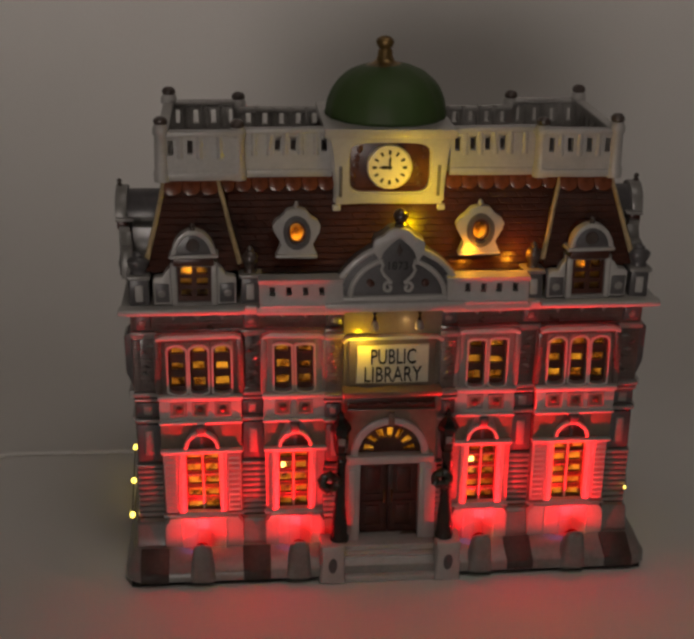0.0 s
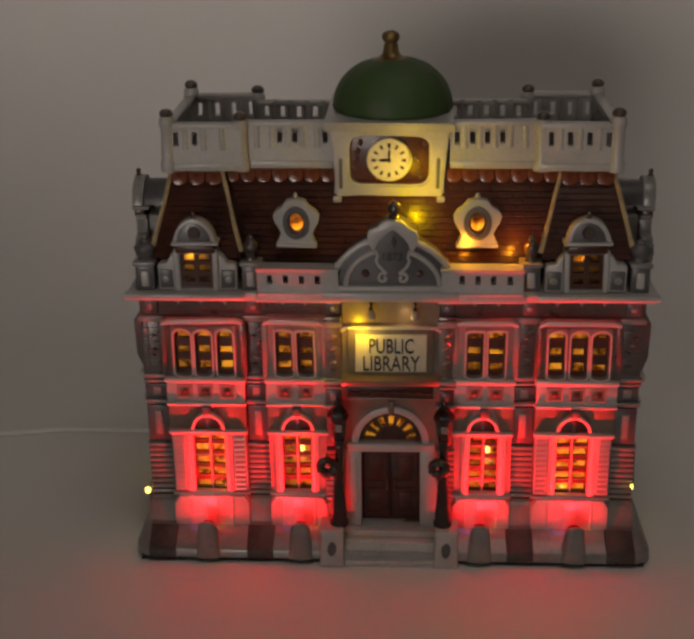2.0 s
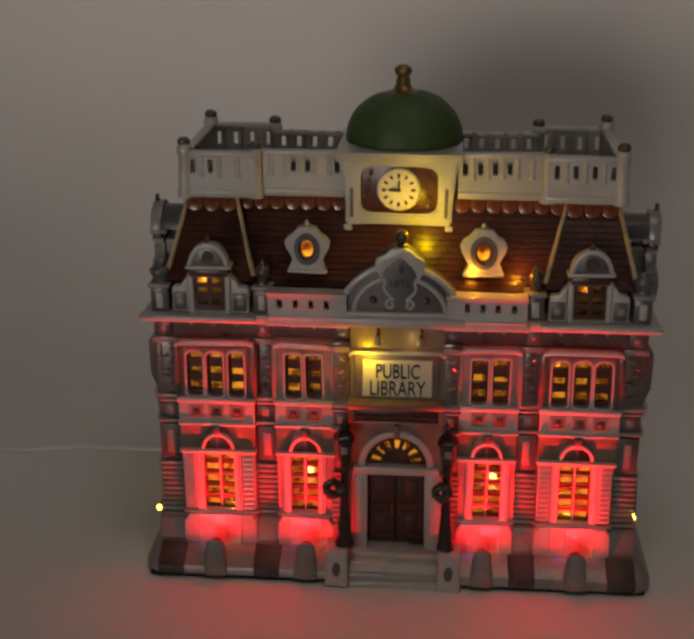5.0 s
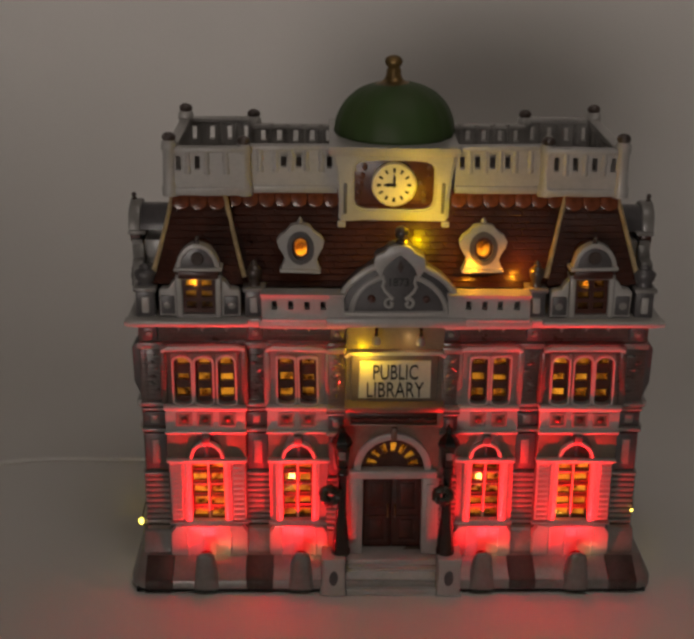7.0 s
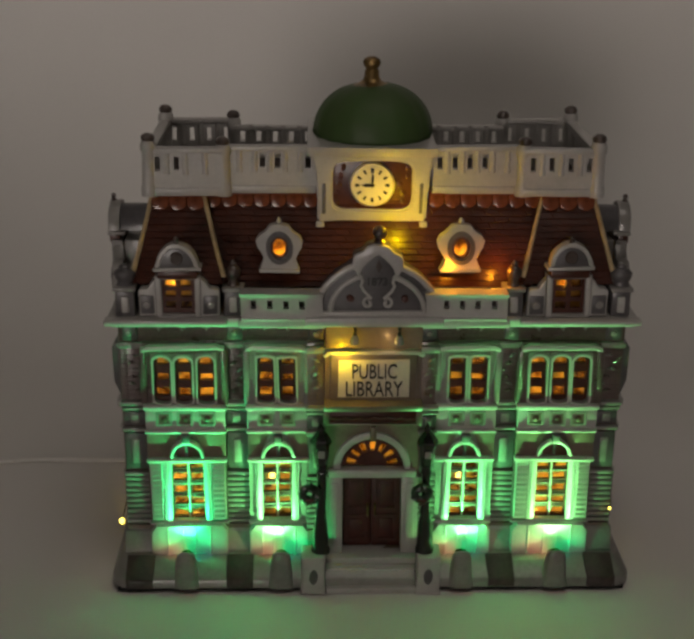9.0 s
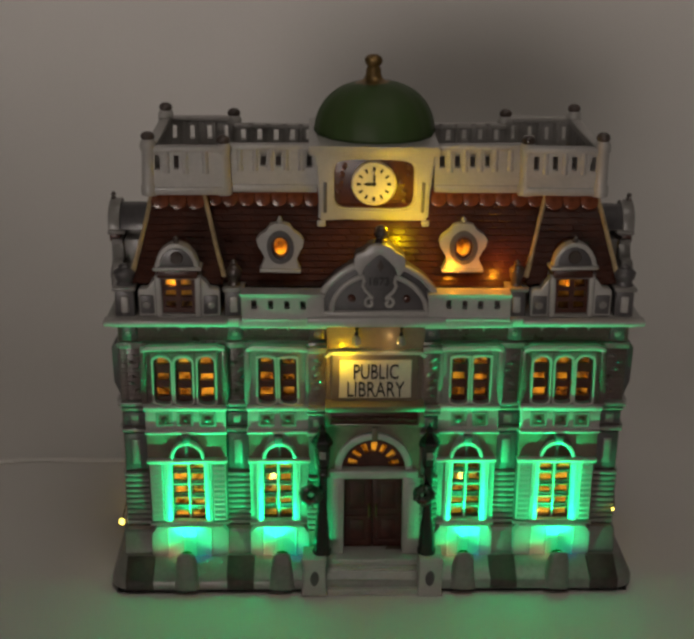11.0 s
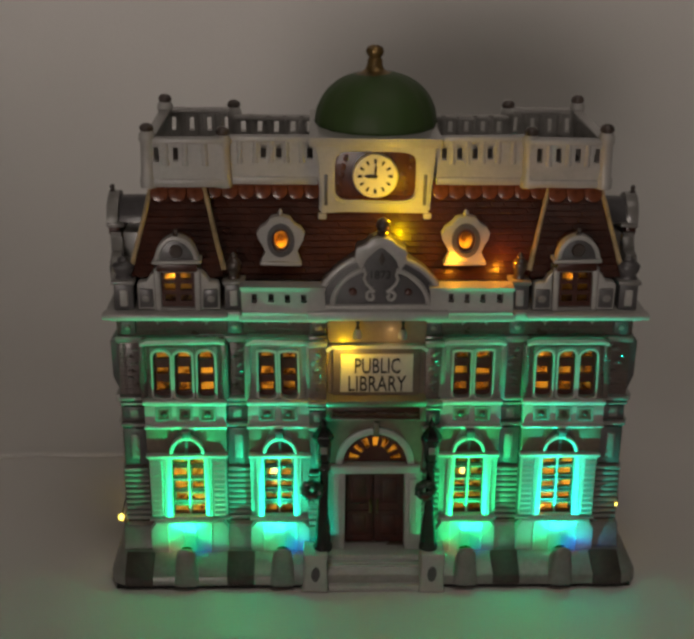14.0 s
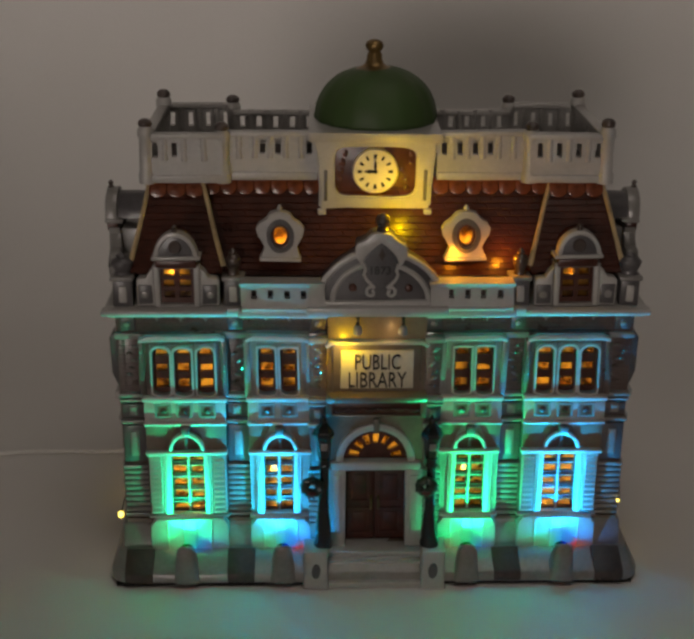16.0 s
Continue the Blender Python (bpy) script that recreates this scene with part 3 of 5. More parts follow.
    # shutters
    if shutters:
        for b0, b1 in ((a0 + 0.012, frame[0] - 0.006), (frame[1] + 0.006, a1 - 0.012)):
            s0, s1 = sorted((X(s, b0), X(s, b1)))
            bm = B()
            box(bm, s0, s1, BF - 0.016, BF + 0.02, 0.61, 1.232, 0.006)
            sh = part("shutter", bm, WHITE, library, "white louvred shutter")
            me = None
            for k in range(11):
                if me is None:
                    bm = B()
                    prism(bm, [(BF - 0.052, 0.628), (BF - 0.046, 0.648), (BF - 0.010, 0.670), (BF - 0.010, 0.646)], s0 + 0.008, s1 - 0.008, 0.004, "x", 1)
                    ob = part("slat", bm, WHITE, sh, wonk=0.003)
                    me = ob.data
                else:
                    ob = new("slat", me)
                    ob.parent, ob.location.z = sh, k * 0.0545 * K
    # apron with cut corners
    bm = B()
    prism(bm, [(x0 + 0.0, 0.2), (x0 + 0.0, 0.50), (x0 + 0.05, 0.572), (x1 - 0.05, 0.572), (x1, 0.50), (x1, 0.2)], -0.035, 0.09, 0.016)
    ap = part("apron", bm, WHITE, library, "white apron panel below the window")
    for f in (0.22, 0.42, 0.58, 0.78):
        bm = B()
        xx = x0 + f * (x1 - x0)
        box(bm, xx - 0.011, xx + 0.011, -0.047, -0.02, 0.25, 0.555, 0.008)
        part("rib", bm, WHITE, ap)


def uplight(x):
    """A small moulded cup on the base with a white emitter under an added tinted drum."""
    bm = B()
    y = SPOT_Y
    n = 20
    cup = [(0.070 * math.cos(2 * math.pi * k / n), 0.070 * math.sin(2 * math.pi * k / n)) for k in range(n)]
    def out(k, w, d):
        a = 2 * math.pi * k / n
        c, q = math.cos(a), math.sin(a)
        m = max(abs(c), abs(q)) ** 0.75
        return (w * c / m, d * q / m)
    levels = []
    def lip(q):
        return 0.075 * max(0.0, -q) - 0.10 * max(0.0, q)
    for z, w, d in ((0.06, 0.125, 0.100), (0.17, 0.108, 0.098), (0.34, 0.090, 0.096), (0.370, 0.084, 0.092)):
        levels.append([bm.verts.new((x + out(k, w, d)[0], y + out(k, w, d)[1], z + (lip(math.sin(2 * math.pi * k / n)) if z > 0.25 else 0.0))) for k in range(n)])
    for z, r in ((0.380, 1.10), (0.376, 1.04), (0.330, 1.02)):
        levels.append([bm.verts.new((x + r * c, y + r * 1.1 * q, z + lip(q / 0.07))) for c, q in cup])
    for a, b in zip(levels, levels[1:]):
        for k in range(n):
            j = (k + 1) % n
            bm.faces.new((a[k], a[j], b[j], b[k]))
    bmesh.ops.recalc_face_normals(bm, faces=bm.faces)
    pod = part("uplight", bm, PALE, library, "grey ceramic cup of a colour-changing uplight", wonk=0.004)
    bm = B()
    lathe(bm, [(0.030, 0.290), (0.030, 0.298), (0.024, 0.302)], x, y, 16)
    part("led_chip", bm, CHIP, pod, "white glowing chip", wonk=0)
    # clear rim that catches the light
    bm = B()
    tube(bm, [(x + 0.076 * math.cos(a), y + 0.088 * math.sin(a), 0.384 - 0.075 * math.sin(a)) for a in [math.pi + math.pi * k / 14 for k in range(15)]], 0.006, 6)
    part("rim", bm, WHITE, pod, "pale rim of the cup", wonk=0)
    # no part of the cup: see-through drum added to colour the beam
    bm = B()
    r, m = DRUM, 40
    ra = [[bm.verts.new((r * math.sin(2 * math.pi * k / m), dy, r * math.cos(2 * math.pi * k / m))) for k in range(m)] for dy in (-0.062, 0.062)]
    for k in range(m):
        j = (k + 1) % m
        bm.faces.new((ra[0][k], ra[0][j], ra[1][j], ra[1][k]))
    bm.faces.new(ra[0])
    bm.faces.new(ra[1][::-1])
    drum = part("added_tint_drum", bm, GEL, pod, "tinted drum added over the uplight to colour its beam", wonk=0)
    drum.location = Vector((x, y, SPOT_Z)) * K
    return drum


walls()
for s in (-1, 1):
    strip(s, 2.10, 2.335, WF)
    strip(s, 1.155, 1.375, WF)
    strip(s, 0.445, 0.605, 0.03)
    bay(s, 1.37, 2.105, (1.935, 1.742, 1.535), (1.58, 1.895), (1.515, 1.965), (1.737, 0.168), True)
    bay(s, 0.60, 1.16, (0.985, 0.785), (0.752, 1.035), (0.69, 1.10), (0.88, 0.160), False)
drums = [uplight(x) for x in SPOTS]


def entrance():
    """Sign bay, arched doorway, steps, pillars."""
    ex = CX + 0.01
    bm = B()
    holed(bm, ex - 0.445, ex + 0.445, 0.2, 2.62, 0.06, WF + 0.09, [(ex - 0.29, ex + 0.29, 0.268, 1.51)])
    wall = part("entrance_wall", bm, TAN, library, "tan painted entrance bay")
    # sign board
    bm = B()
    box(bm, ex - 0.40, ex + 0.40, 0.03, 0.08, 1.86, 2.335, 0.014)
    sign = part("sign_board", bm, TAN, library, "cream sign with black letters in a tan frame")
    bm = B()
    prism(bm, [(ex - 0.33, 1.905), (ex - 0.325, 2.275), (ex + 0.325, 2.275), (ex + 0.33, 1.905)], 0.012, 0.05, 0.010)
    part("sign_face", bm, CREAM, sign)
    lettering("lettering", "PUBLIC", ex + 0.005, 0.008, 2.168, 0.150, 0.41, INK, sign, 0.004)
    lettering("lettering", "LIBRARY", ex + 0.005, 0.008, 1.993, 0.150, 0.525, INK, sign, 0.004)
    bm = B()
    prism(bm, [(ex - 0.47, 2.33), (ex - 0.42, 2.37), (ex + 0.42, 2.37), (ex + 0.47, 2.33), (ex + 0.45, 2.30), (ex + 0.40, 2.335), (ex - 0.40, 2.335), (ex - 0.45, 2.30)], 0.0, 0.08, 0.010)
    part("sign_hood", bm, WHITE, sign)
    # small downlights over the sign
    for x in (-0.145, 0.255):
        bm = B()
        tube(bm, [(x, 0.06, 2.60), (x, -0.03, 2.605), (x, -0.05, 2.575), (x, -0.05, 2.55)], 0.016, 8)
        dl = part("downlight", bm, BLACK, library, "small black downlight with a pale shade")
        bm = B()
        lathe(bm, [(0.004, 2.555), (0.026, 2.545), (0.042, 2.50), (0.040, 2.465), (0.02, 2.452), (0.004, 2.45)], x, -0.05, 14)
        part("shade", bm, PALE, dl)
    # cornice and brown relief over the door
    bm = B()
    prism(bm, [(-0.10, 1.835), (-0.10, 1.865), (0.08, 1.875), (0.08, 1.79), (-0.04, 1.79), (-0.07, 1.80)], ex - 0.455, ex + 0.455, 0.010, "x")
    box(bm, ex - 0.455, ex + 0.455, -0.03, 0.08, 1.635, 1.665, 0.01)
    for e in (-1, 1):
        box(bm, ex + e * 0.40, ex + e * 0.455, -0.035, 0.08, 1.65, 1.80, 0.012)
    part("door_cornice", bm, TAN, library, "tan moulded cornice over the doorway")
    bm = B()
    box(bm, ex - 0.41, ex + 0.41, -0.022, 0.07, 1.665, 1.795, 0.012)
    rel = part("relief_panel", bm, BROWN, library, "red-brown glazed relief with a garland")
    for k in range(6):
        bm = B()
        cx = ex - 0.33 + k * 0.132
        tube(bm, [(cx + 0.062 * math.cos(a), -0.028, 1.735 + 0.03 * math.sin(a)) for a in [math.pi + math.pi * q / 8 for q in range(9)]], [0.006, 0.012, 0.016, 0.02, 0.021, 0.02, 0.016, 0.012, 0.006], 7)
        part("garland", bm, BROWN, rel)
    # arch field
    bm = B()
    R = 0.30
    inner = [(ex + R * math.cos(math.pi * k / 20), 1.165 + R * 1.06 * math.sin(math.pi * k / 20)) for k in range(21)]
    outer = [(ex + (R + 0.07) * math.cos(math.pi * k / 20), 1.165 + (R + 0.065) * 1.06 * math.sin(math.pi * k / 20)) for k in range(21)]
    prism(bm, outer + inner[::-1], -0.01, 0.08, 0.012)
    part("door_arch", bm, WHITE, library, "white arch over the door")
    bm = B()
    box(bm, ex - 0.03, ex + 0.03, -0.04, 0.06, 1.48, 1.62, 0.014)
    part("keystone", bm, TAN, library)
    bm = B()
    sweep = [(ex - 0.445, 1.10), (ex - 0.445, 1.635), (ex + 0.445, 1.635), (ex + 0.445, 1.10)]
    arc = [(ex + (R + 0.06) * math.cos(math.pi * k / 20), 1.165 + (R + 0.06) * 1.06 * math.sin(math.pi * k / 20)) for k in range(21)]
    prism(bm, [sweep[3], sweep[2], sweep[1], sweep[0]] + [(ex - R - 0.06, 1.10)] + arc[::-1] + [(ex + R + 0.06, 1.10)], 0.02, 0.09, 0)
    part("arch_field", bm, TAN, library)
    # fan light with radial openings
    bm = B()
    n = 7
    def fp(r, a, y):
        return bm.verts.new((ex + r * math.cos(a), y, 1.165 + r * 1.04 * math.sin(a)))
    slots = []
    cuts = []
    for k in range(n):
        a, b = math.pi * (k + 0.20) / n, math.pi * (k + 0.74) / n
        slots.append((a, b))
        cuts += [a, b]
    edges = [0.0] + cuts + [math.pi]
    y0, y1 = 0.075, 0.11
    radii = [0.0001, 0.150, 0.245, 0.315]
    for i in range(len(edges) - 1):
        for j in range(3):
            if j == 1 and i % 2 == 1:
                continue
            a, b = edges[i], edges[i + 1]
            v = [fp(radii[j], a, y0), fp(radii[j + 1], a, y0), fp(radii[j + 1], b, y0), fp(radii[j], b, y0)]
            w = [fp(radii[j], a, y1), fp(radii[j + 1], a, y1), fp(radii[j + 1], b, y1), fp(radii[j], b, y1)]
            bm.faces.new(v)
            bm.faces.new(w[::-1])
            for p in range(4):
                bm.faces.new((v[p], w[p], w[(p + 1) % 4], v[(p + 1) % 4]))
    bmesh.ops.remove_doubles(bm, verts=bm.verts, dist=1e-4)
    fan = part("fan_light", bm, BROWN, library, "dark brown fan light with amber lit slots", wonk=0.01)
    for a, b in slots:
        bm = B()
        pts = []
        for r, t in ((0.140, a - 0.03), (0.255, a - 0.03), (0.262, (a + b) / 2), (0.255, b + 0.03), (0.140, b + 0.03)):
            pts.append((ex + r * math.cos(t), 1.165 + r * 1.04 * math.sin(t)))
        prism(bm, pts, 0.114, 0.120, 0)
        part("pane", bm, FILM, fan, wonk=0)
    bm = B()
    for k in range(12):
        a = math.pi * (k + 0.5) / 12
        lathe(bm, [(0.002, 0.062), (0.012, 0.066), (0.014, 0.08)], ex + 0.285 * math.cos(a), 0, 8, "y", 1.165 + 0.29 * math.sin(a))
    part("bead_row", bm, BROWN, fan)
    # doorway
    bm = B()
    box(bm, ex - 0.42, ex + 0.42, -0.03, 0.09, 1.085, 1.165, 0.014)
    part("door_lintel", bm, WHITE, library, "white lintel")
    for e in (-1, 1):
        bm = B()
        box(bm, ex + e * 0.280, ex + e * 0.44, -0.03, 0.14, 0.268, 1.10, 0.016)
        jb = part("door_jamb", bm, WHITE, library, "white door jamb")
        bm = B()
        box(bm, ex + e * 0.32, ex + e * 0.405, -0.042, 0.0, 0.40, 1.04, 0.012)
        part("jamb_panel", bm, WHITE, jb)
    for e in (-1, 1):
        bm = B()
        x0, x1 = sorted((ex + e * 0.003, ex + e * 0.292))
        box(bm, x0, x1, 0.105, 0.14, 0.275, 1.10, 0.008)
        leaf = part("door", bm, DOORWOOD, library, "dark red-brown panelled door leaf")
        mid = (x0 + x1) / 2
        for z0, z1 in ((0.33, 0.62), (0.67, 1.02)):
            bm = B()
            holed(bm, mid - 0.105, mid + 0.105, z0, z1, 0.094, 0.11, [(mid - 0.078, mid + 0.078, z0 + 0.03, z1 - 0.03)])
            part("panel_moulding", bm, DOORWOOD, leaf, wonk=0.004)
            bm = B()
            box(bm, mid - 0.06, mid + 0.06, 0.098, 0.11, z0 + 0.05, z1 - 0.05, 0.01)
            part("door_panel", bm, DOORWOOD, leaf, wonk=0.004)
        bm = B()
        tube(bm, [(ex + e * 0.035, 0.10, 0.60), (ex + e * 0.035, 0.07, 0.62), (ex + e * 0.035, 0.07, 0.72), (ex + e * 0.035, 0.10, 0.74)], 0.010, 6)
        part("handle", bm, OLDGOLD, leaf, "thin gold pull handle")
    bm = B()
    box(bm, ex - 0.30, ex + 0.30, 0.145, 0.18, 0.272, 1.15, 0)
    part("door_backing", bm, DOORWOOD, library, wonk=0)
    # steps
    for k in range(4):
        bm = B()
        box(bm, ex - 0.43, ex + 0.43, -0.335 + 0.068 * k, 0.16, 0.0 + 0.068 * k, 0.068 * (k + 1), 0.010)
        part("step", bm, WHITE, library)
    # pillars beside the steps
    for x in (-0.525, 0.560):
        bm = B()
        prism(bm, [(x - 0.125, 0.0), (x - 0.115, 0.05), (x - 0.105, 0.33), (x - 0.115, 0.36), (x - 0.11, 0.415), (x + 0.11, 0.415), (x + 0.115, 0.36), (x + 0.105, 0.33), (x + 0.115, 0.05), (x + 0.125, 0.0)],
              -0.36, -0.10, 0.022)
        pl = part("pillar", bm, WHITE, library, "white step pillar with a grey panel")
        bm = B()
        prism(bm, [(x + 0.045 * math.cos(math.pi * k / 8), 0.205 + 0.085 * math.sin(math.pi * k / 8)) for k in range(16)], -0.368, -0.34, 0.008)
        part("pillar_panel", bm, GREY, pl)


def street_lamp(x, wx):
    """Black lamp post with a lantern and a bowed wreath."""
    y = -0.22
    bm = B()
    lathe(bm, [(0.088, 0.40), (0.092, 0.44), (0.075, 0.48), (0.08, 0.52), (0.070, 0.60), (0.060, 0.72), (0.048, 0.80), (0.054, 0.83), (0.046, 0.86), (0.042, 1.22), (0.055, 1.25), (0.044, 1.28), (0.055, 1.325)], x, y, 14)
    post = part("lamp_post", bm, BLACK, library, "glossy black street lamp post")
    bm = B()
    lathe(bm, [(0.05, 1.32), (0.062, 1.35), (0.074, 1.50), (0.092, 1.535), (0.10, 1.56), (0.085, 1.60), (0.05, 1.655), (0.028, 1.68), (0.032, 1.70), (0.012, 1.735), (0.003, 1.76)], x, y, 6)
    part("lantern", bm, BLACK, post)
    bm = B()
    box(bm, x - 0.03, x + 0.03, y - 0.075, y - 0.05, 1.42, 1.49, 0.008)
    part("lantern_glass", bm, PALE, post, "small pale lantern glass")
    bm = B()
    n = 30
    tube(bm, [(wx + 0.066 * math.cos(2 * math.pi * k / n), y - 0.05, 1.050 + 0.066 * math.sin(2 * math.pi * k / n)) for k in range(n + 1)],
         [random.uniform(0.034, 0.046) for k in range(n + 1)], 9)
    for q in bm.verts:
        q.co += 0.012 * noise.noise_vector(q.co * 60)
    part("wreath", bm, WREATH, post, "dark green wreath")
    bm = B()
    for e in (-1, 1):
        bmesh.ops.create_icosphere(bm, subdivisions=2, radius=0.022, matrix=Matrix.Translation((wx + e * 0.02, y - 0.085, 0.995)) @ Matrix.Diagonal((1.2, 0.6, 0.8, 1)))
        tube(bm, [(wx, y - 0.085, 0.99), (wx + e * 0.025, y - 0.09, 0.945)], 0.008, 6)
    part("bow", bm, RED, post, "red bow")


entrance()
street_lamp(-0.455, -0.565)
street_lamp(0.525, 0.480)


def pediment():
    """Gable over the entrance: grey field in a double white arch, shouldered white head, scrolls, a date, a ball."""
    cx = 0.045
    arch = [(0.565, 2.74), (0.56, 2.85), (0.50, 2.98), (0.385, 3.12), (0.225, 3.225)]
    head = [(0.225, 3.27), (0.21, 3.305), (0.14, 3.335), (0.095, 3.385), (0.04, 3.405)]
    right = arch + head
    bm = B()
    prism(bm, [(cx + x, z) for x, z in right] + [(cx - x, z) for x, z in right[::-1]], -0.035, 0.12, 0.014)
    ped = part("pediment", bm, GREY, library, "grey gable with white moulding, scrolls and a date")
    # shouldered head round a pointed field
    bm = B()
    inner = [(0.165, 3.10), (0.130, 3.19), (0.095, 3.235), (0.035, 3.29), (0.0, 3.31)]
    out = [(0.225, 3.19)] + head
    prism(bm, [(cx + x, z) for x, z in out] + [(cx - x, z) for x, z in out[::-1]] + [(cx - x, z) for x, z in inner] + [(cx + x, z) for x, z in inner[-2::-1]], -0.085, -0.02, 0.016)
    part("head_moulding", bm, WHITE, ped)
    for e in (-1, 1):
        for name, f, r in (("outer_moulding", 0.962, 0.030), ("inner_moulding", 0.755, 0.025)):
            bm = B()
            pts = [(cx + e * 0.56 * f * math.cos(a), -0.045, 2.76 + 0.50 * (f - 0.02) * math.sin(a)) for a in [radians(2 + 66 * k / 12) for k in range(13)]]
            tube(bm, pts, r, 8)
            part(name, bm, WHITE, ped)
        # S scroll from the head down to a curl
        bm = B()
        pts = [(0.150, 3.12), (0.135, 3.06), (0.150, 3.02), (0.125, 2.97), (0.085, 2.93), (0.055, 2.905)]
        for k in range(20):
            a, r = 2.2 - k * 0.36, 0.052 * (1 - k / 26)
            pts.append((0.085 + r * math.cos(a), 2.862 + r * math.sin(a)))
        tube(bm, [(cx + e * x, -0.047, z) for x, z in pts], 0.015, 7)
        part("scroll", bm, WHITE, ped)
        bm = B()
        lathe(bm, [(0.002, -0.058), (0.028, -0.052), (0.036, -0.04), (0.036, -0.02)], cx + e * 0.245, 0, 10, "y", 2.895)
        part("boss", bm, BROWN, ped)
    bm = B()
    box(bm, cx - 0.575, cx + 0.575, -0.075, 0.02, 2.738, 2.785, 0.016)
    part("foot_moulding", bm, WHITE, ped)
    lettering("date", "1873", cx, -0.038, 3.055, 0.075, 0.175, INK, ped, 0.012)
    bm = B()
    prism(bm, [(cx + 0.005, 3.13), (cx + 0.035, 3.19), (cx + 0.005, 3.26), (cx - 0.025, 3.19)], -0.045, 0.02, 0.008)
    part("lozenge", bm, DARK, ped)
    bm = B()
    lathe(bm, [(0.05, 3.41), (0.056, 3.43), (0.035, 3.445), (0.054, 3.465), (0.064, 3.50), (0.052, 3.54), (0.018, 3.562), (0.002, 3.565)], cx + 0.012, -0.01, 16)
    part("ball", bm, KNOB, ped, "brown ball finial")


pediment()


def dormer(m, label="", trim=WHITE):
    """Attic dormer facing local -y: small window, ledge, round gable with a roundel and a knob, scrolled shoulders."""
    bm = B()
    holed(bm, -0.20, 0.20, 2.69, 3.10, 0.02, 0.12, [(-0.145, 0.145, 2.725, 3.06)])
    box(bm, -0.20, 0.20, 0.14, 0.75, 2.69, 3.10, 0.01)
    dm = part("dormer", bm, PALE, library, label or "pale attic dormer with a brown window", m=m)
    win = B()
    hw, z0, z1 = 0.15, 2.72, 3.065
    holes = []
    for c in range(2):
        for r in range(3):
            mid, zz = -0.068 + c * 0.136, 2.80 + r * 0.105
            holes.append((mid - 0.046, mid + 0.046, zz - 0.026, zz + 0.036))
    holed(win, -hw, hw, z0, z1, 0.05, 0.085, holes)
    ww = part("window", win, BROWN, dm, "red-brown glazed window with six panes", m=m, sharp=30)
    for h in holes:
        bm = B()
        box(bm, h[0] - 0.01, h[1] + 0.01, 0.090, 0.096, h[2] - 0.01, h[3] + 0.01, 0)
        part("pane", bm, FILM, ww, wonk=0, m=m)
    for e in (-1, 1):
        bm = B()
        box(bm, e * 0.15, e * 0.195, 0.014, 0.06, 2.70, 3.08, 0.012)
        part("jamb", bm, WHITE, dm, m=m)
        bm = B()
        prism(bm, [(e * 0.20, 2.70), (e * 0.20, 3.06), (e * 0.24, 3.02), (e * 0.27, 2.965), (e * 0.34, 2.955), (e * 0.36, 2.93), (e * 0.36, 2.70)], 0.03, 0.14, 0.016)
        part("shoulder", bm, trim, dm, m=m)
        bm = B()
        box(bm, e * 0.215, e * 0.345, 0.018, 0.05, 2.72, 2.90, 0.012)
        part("shoulder_panel", bm, GREY, dm, m=m)
        bm = B()
        lathe(bm, [(0.003, 0.004), (0.03, 0.008), (0.038, 0.022), (0.038, 0.04)], e * 0.285, 0, 14, "y", 2.81)
        part("boss", bm, PALE, dm, m=m)
    bm = B()
    box(bm, -0.175, 0.175, 0.0, 0.10, 3.07, 3.142, 0.01)
    part("head_relief", bm, BROWN, dm, m=m)
    bm = B()
    box(bm, -0.215, 0.215, -0.012, 0.16, 3.142, 3.178, 0.014)
    part("head_ledge", bm, trim, dm, m=m)
    bm = B()
    arc = [(0.195 * math.cos(math.pi * k / 14), 3.172 + 0.222 * math.sin(math.pi * k / 14)) for k in range(15)]
    inn = [(0.150 * math.cos(math.pi * k / 14), 3.188 + 0.165 * math.sin(math.pi * k / 14)) for k in range(15)]
    prism(bm, arc + inn[::-1], -0.012, 0.10, 0.010)
    part("gable_arch", bm, trim, dm, m=m)
    bm = B()
    prism(bm, [(x * 0.95, 3.172 + (z - 3.172) * 0.95) for x, z in arc], 0.0, 0.07, 0.01)
    part("gable", bm, GREY, dm, m=m)
    bm = B()
    prism(bm, [(x * 0.86, 3.172 + (z - 3.172) * 0.84) for x, z in arc], 0.06, 0.62, 0.01)
    part("gable_roof", bm, ROOF if trim == WHITE else GREY, dm, m=m)
    bm = B()
    lathe(bm, [(0.03, -0.012), (0.05, -0.016), (0.06, -0.005), (0.062, 0.02)], 0, 0, 16, "y", 3.262)
    part("roundel", bm, DARK, dm, m=m)
    bm = B()
    lathe(bm, [(0.024, 3.375), (0.028, 3.40), (0.016, 3.412), (0.026, 3.43), (0.014, 3.448), (0.002, 3.452)], 0, 0.02, 12)
    part("knob", bm, KNOB, dm, m=m)
    return dm


grown = Matrix.Translation((0, 0, 2.69)) @ Matrix.Diagonal((1.15, 1.0, 1.12, 1.0)) @ Matrix.Translation((0, 0, -2.69))
for s in (-1, 1):
    dormer(Matrix.Translation((X(s, 1.755), 0.0, 0.0)))
    turn = Matrix.Rotation(s * math.pi / 2, 4, "Z")
    dormer(Matrix.Translation((X(s, 2.475), 1.05, 0.03)) @ turn @ grown, "grey attic dormer on the side of the roof", PALE)


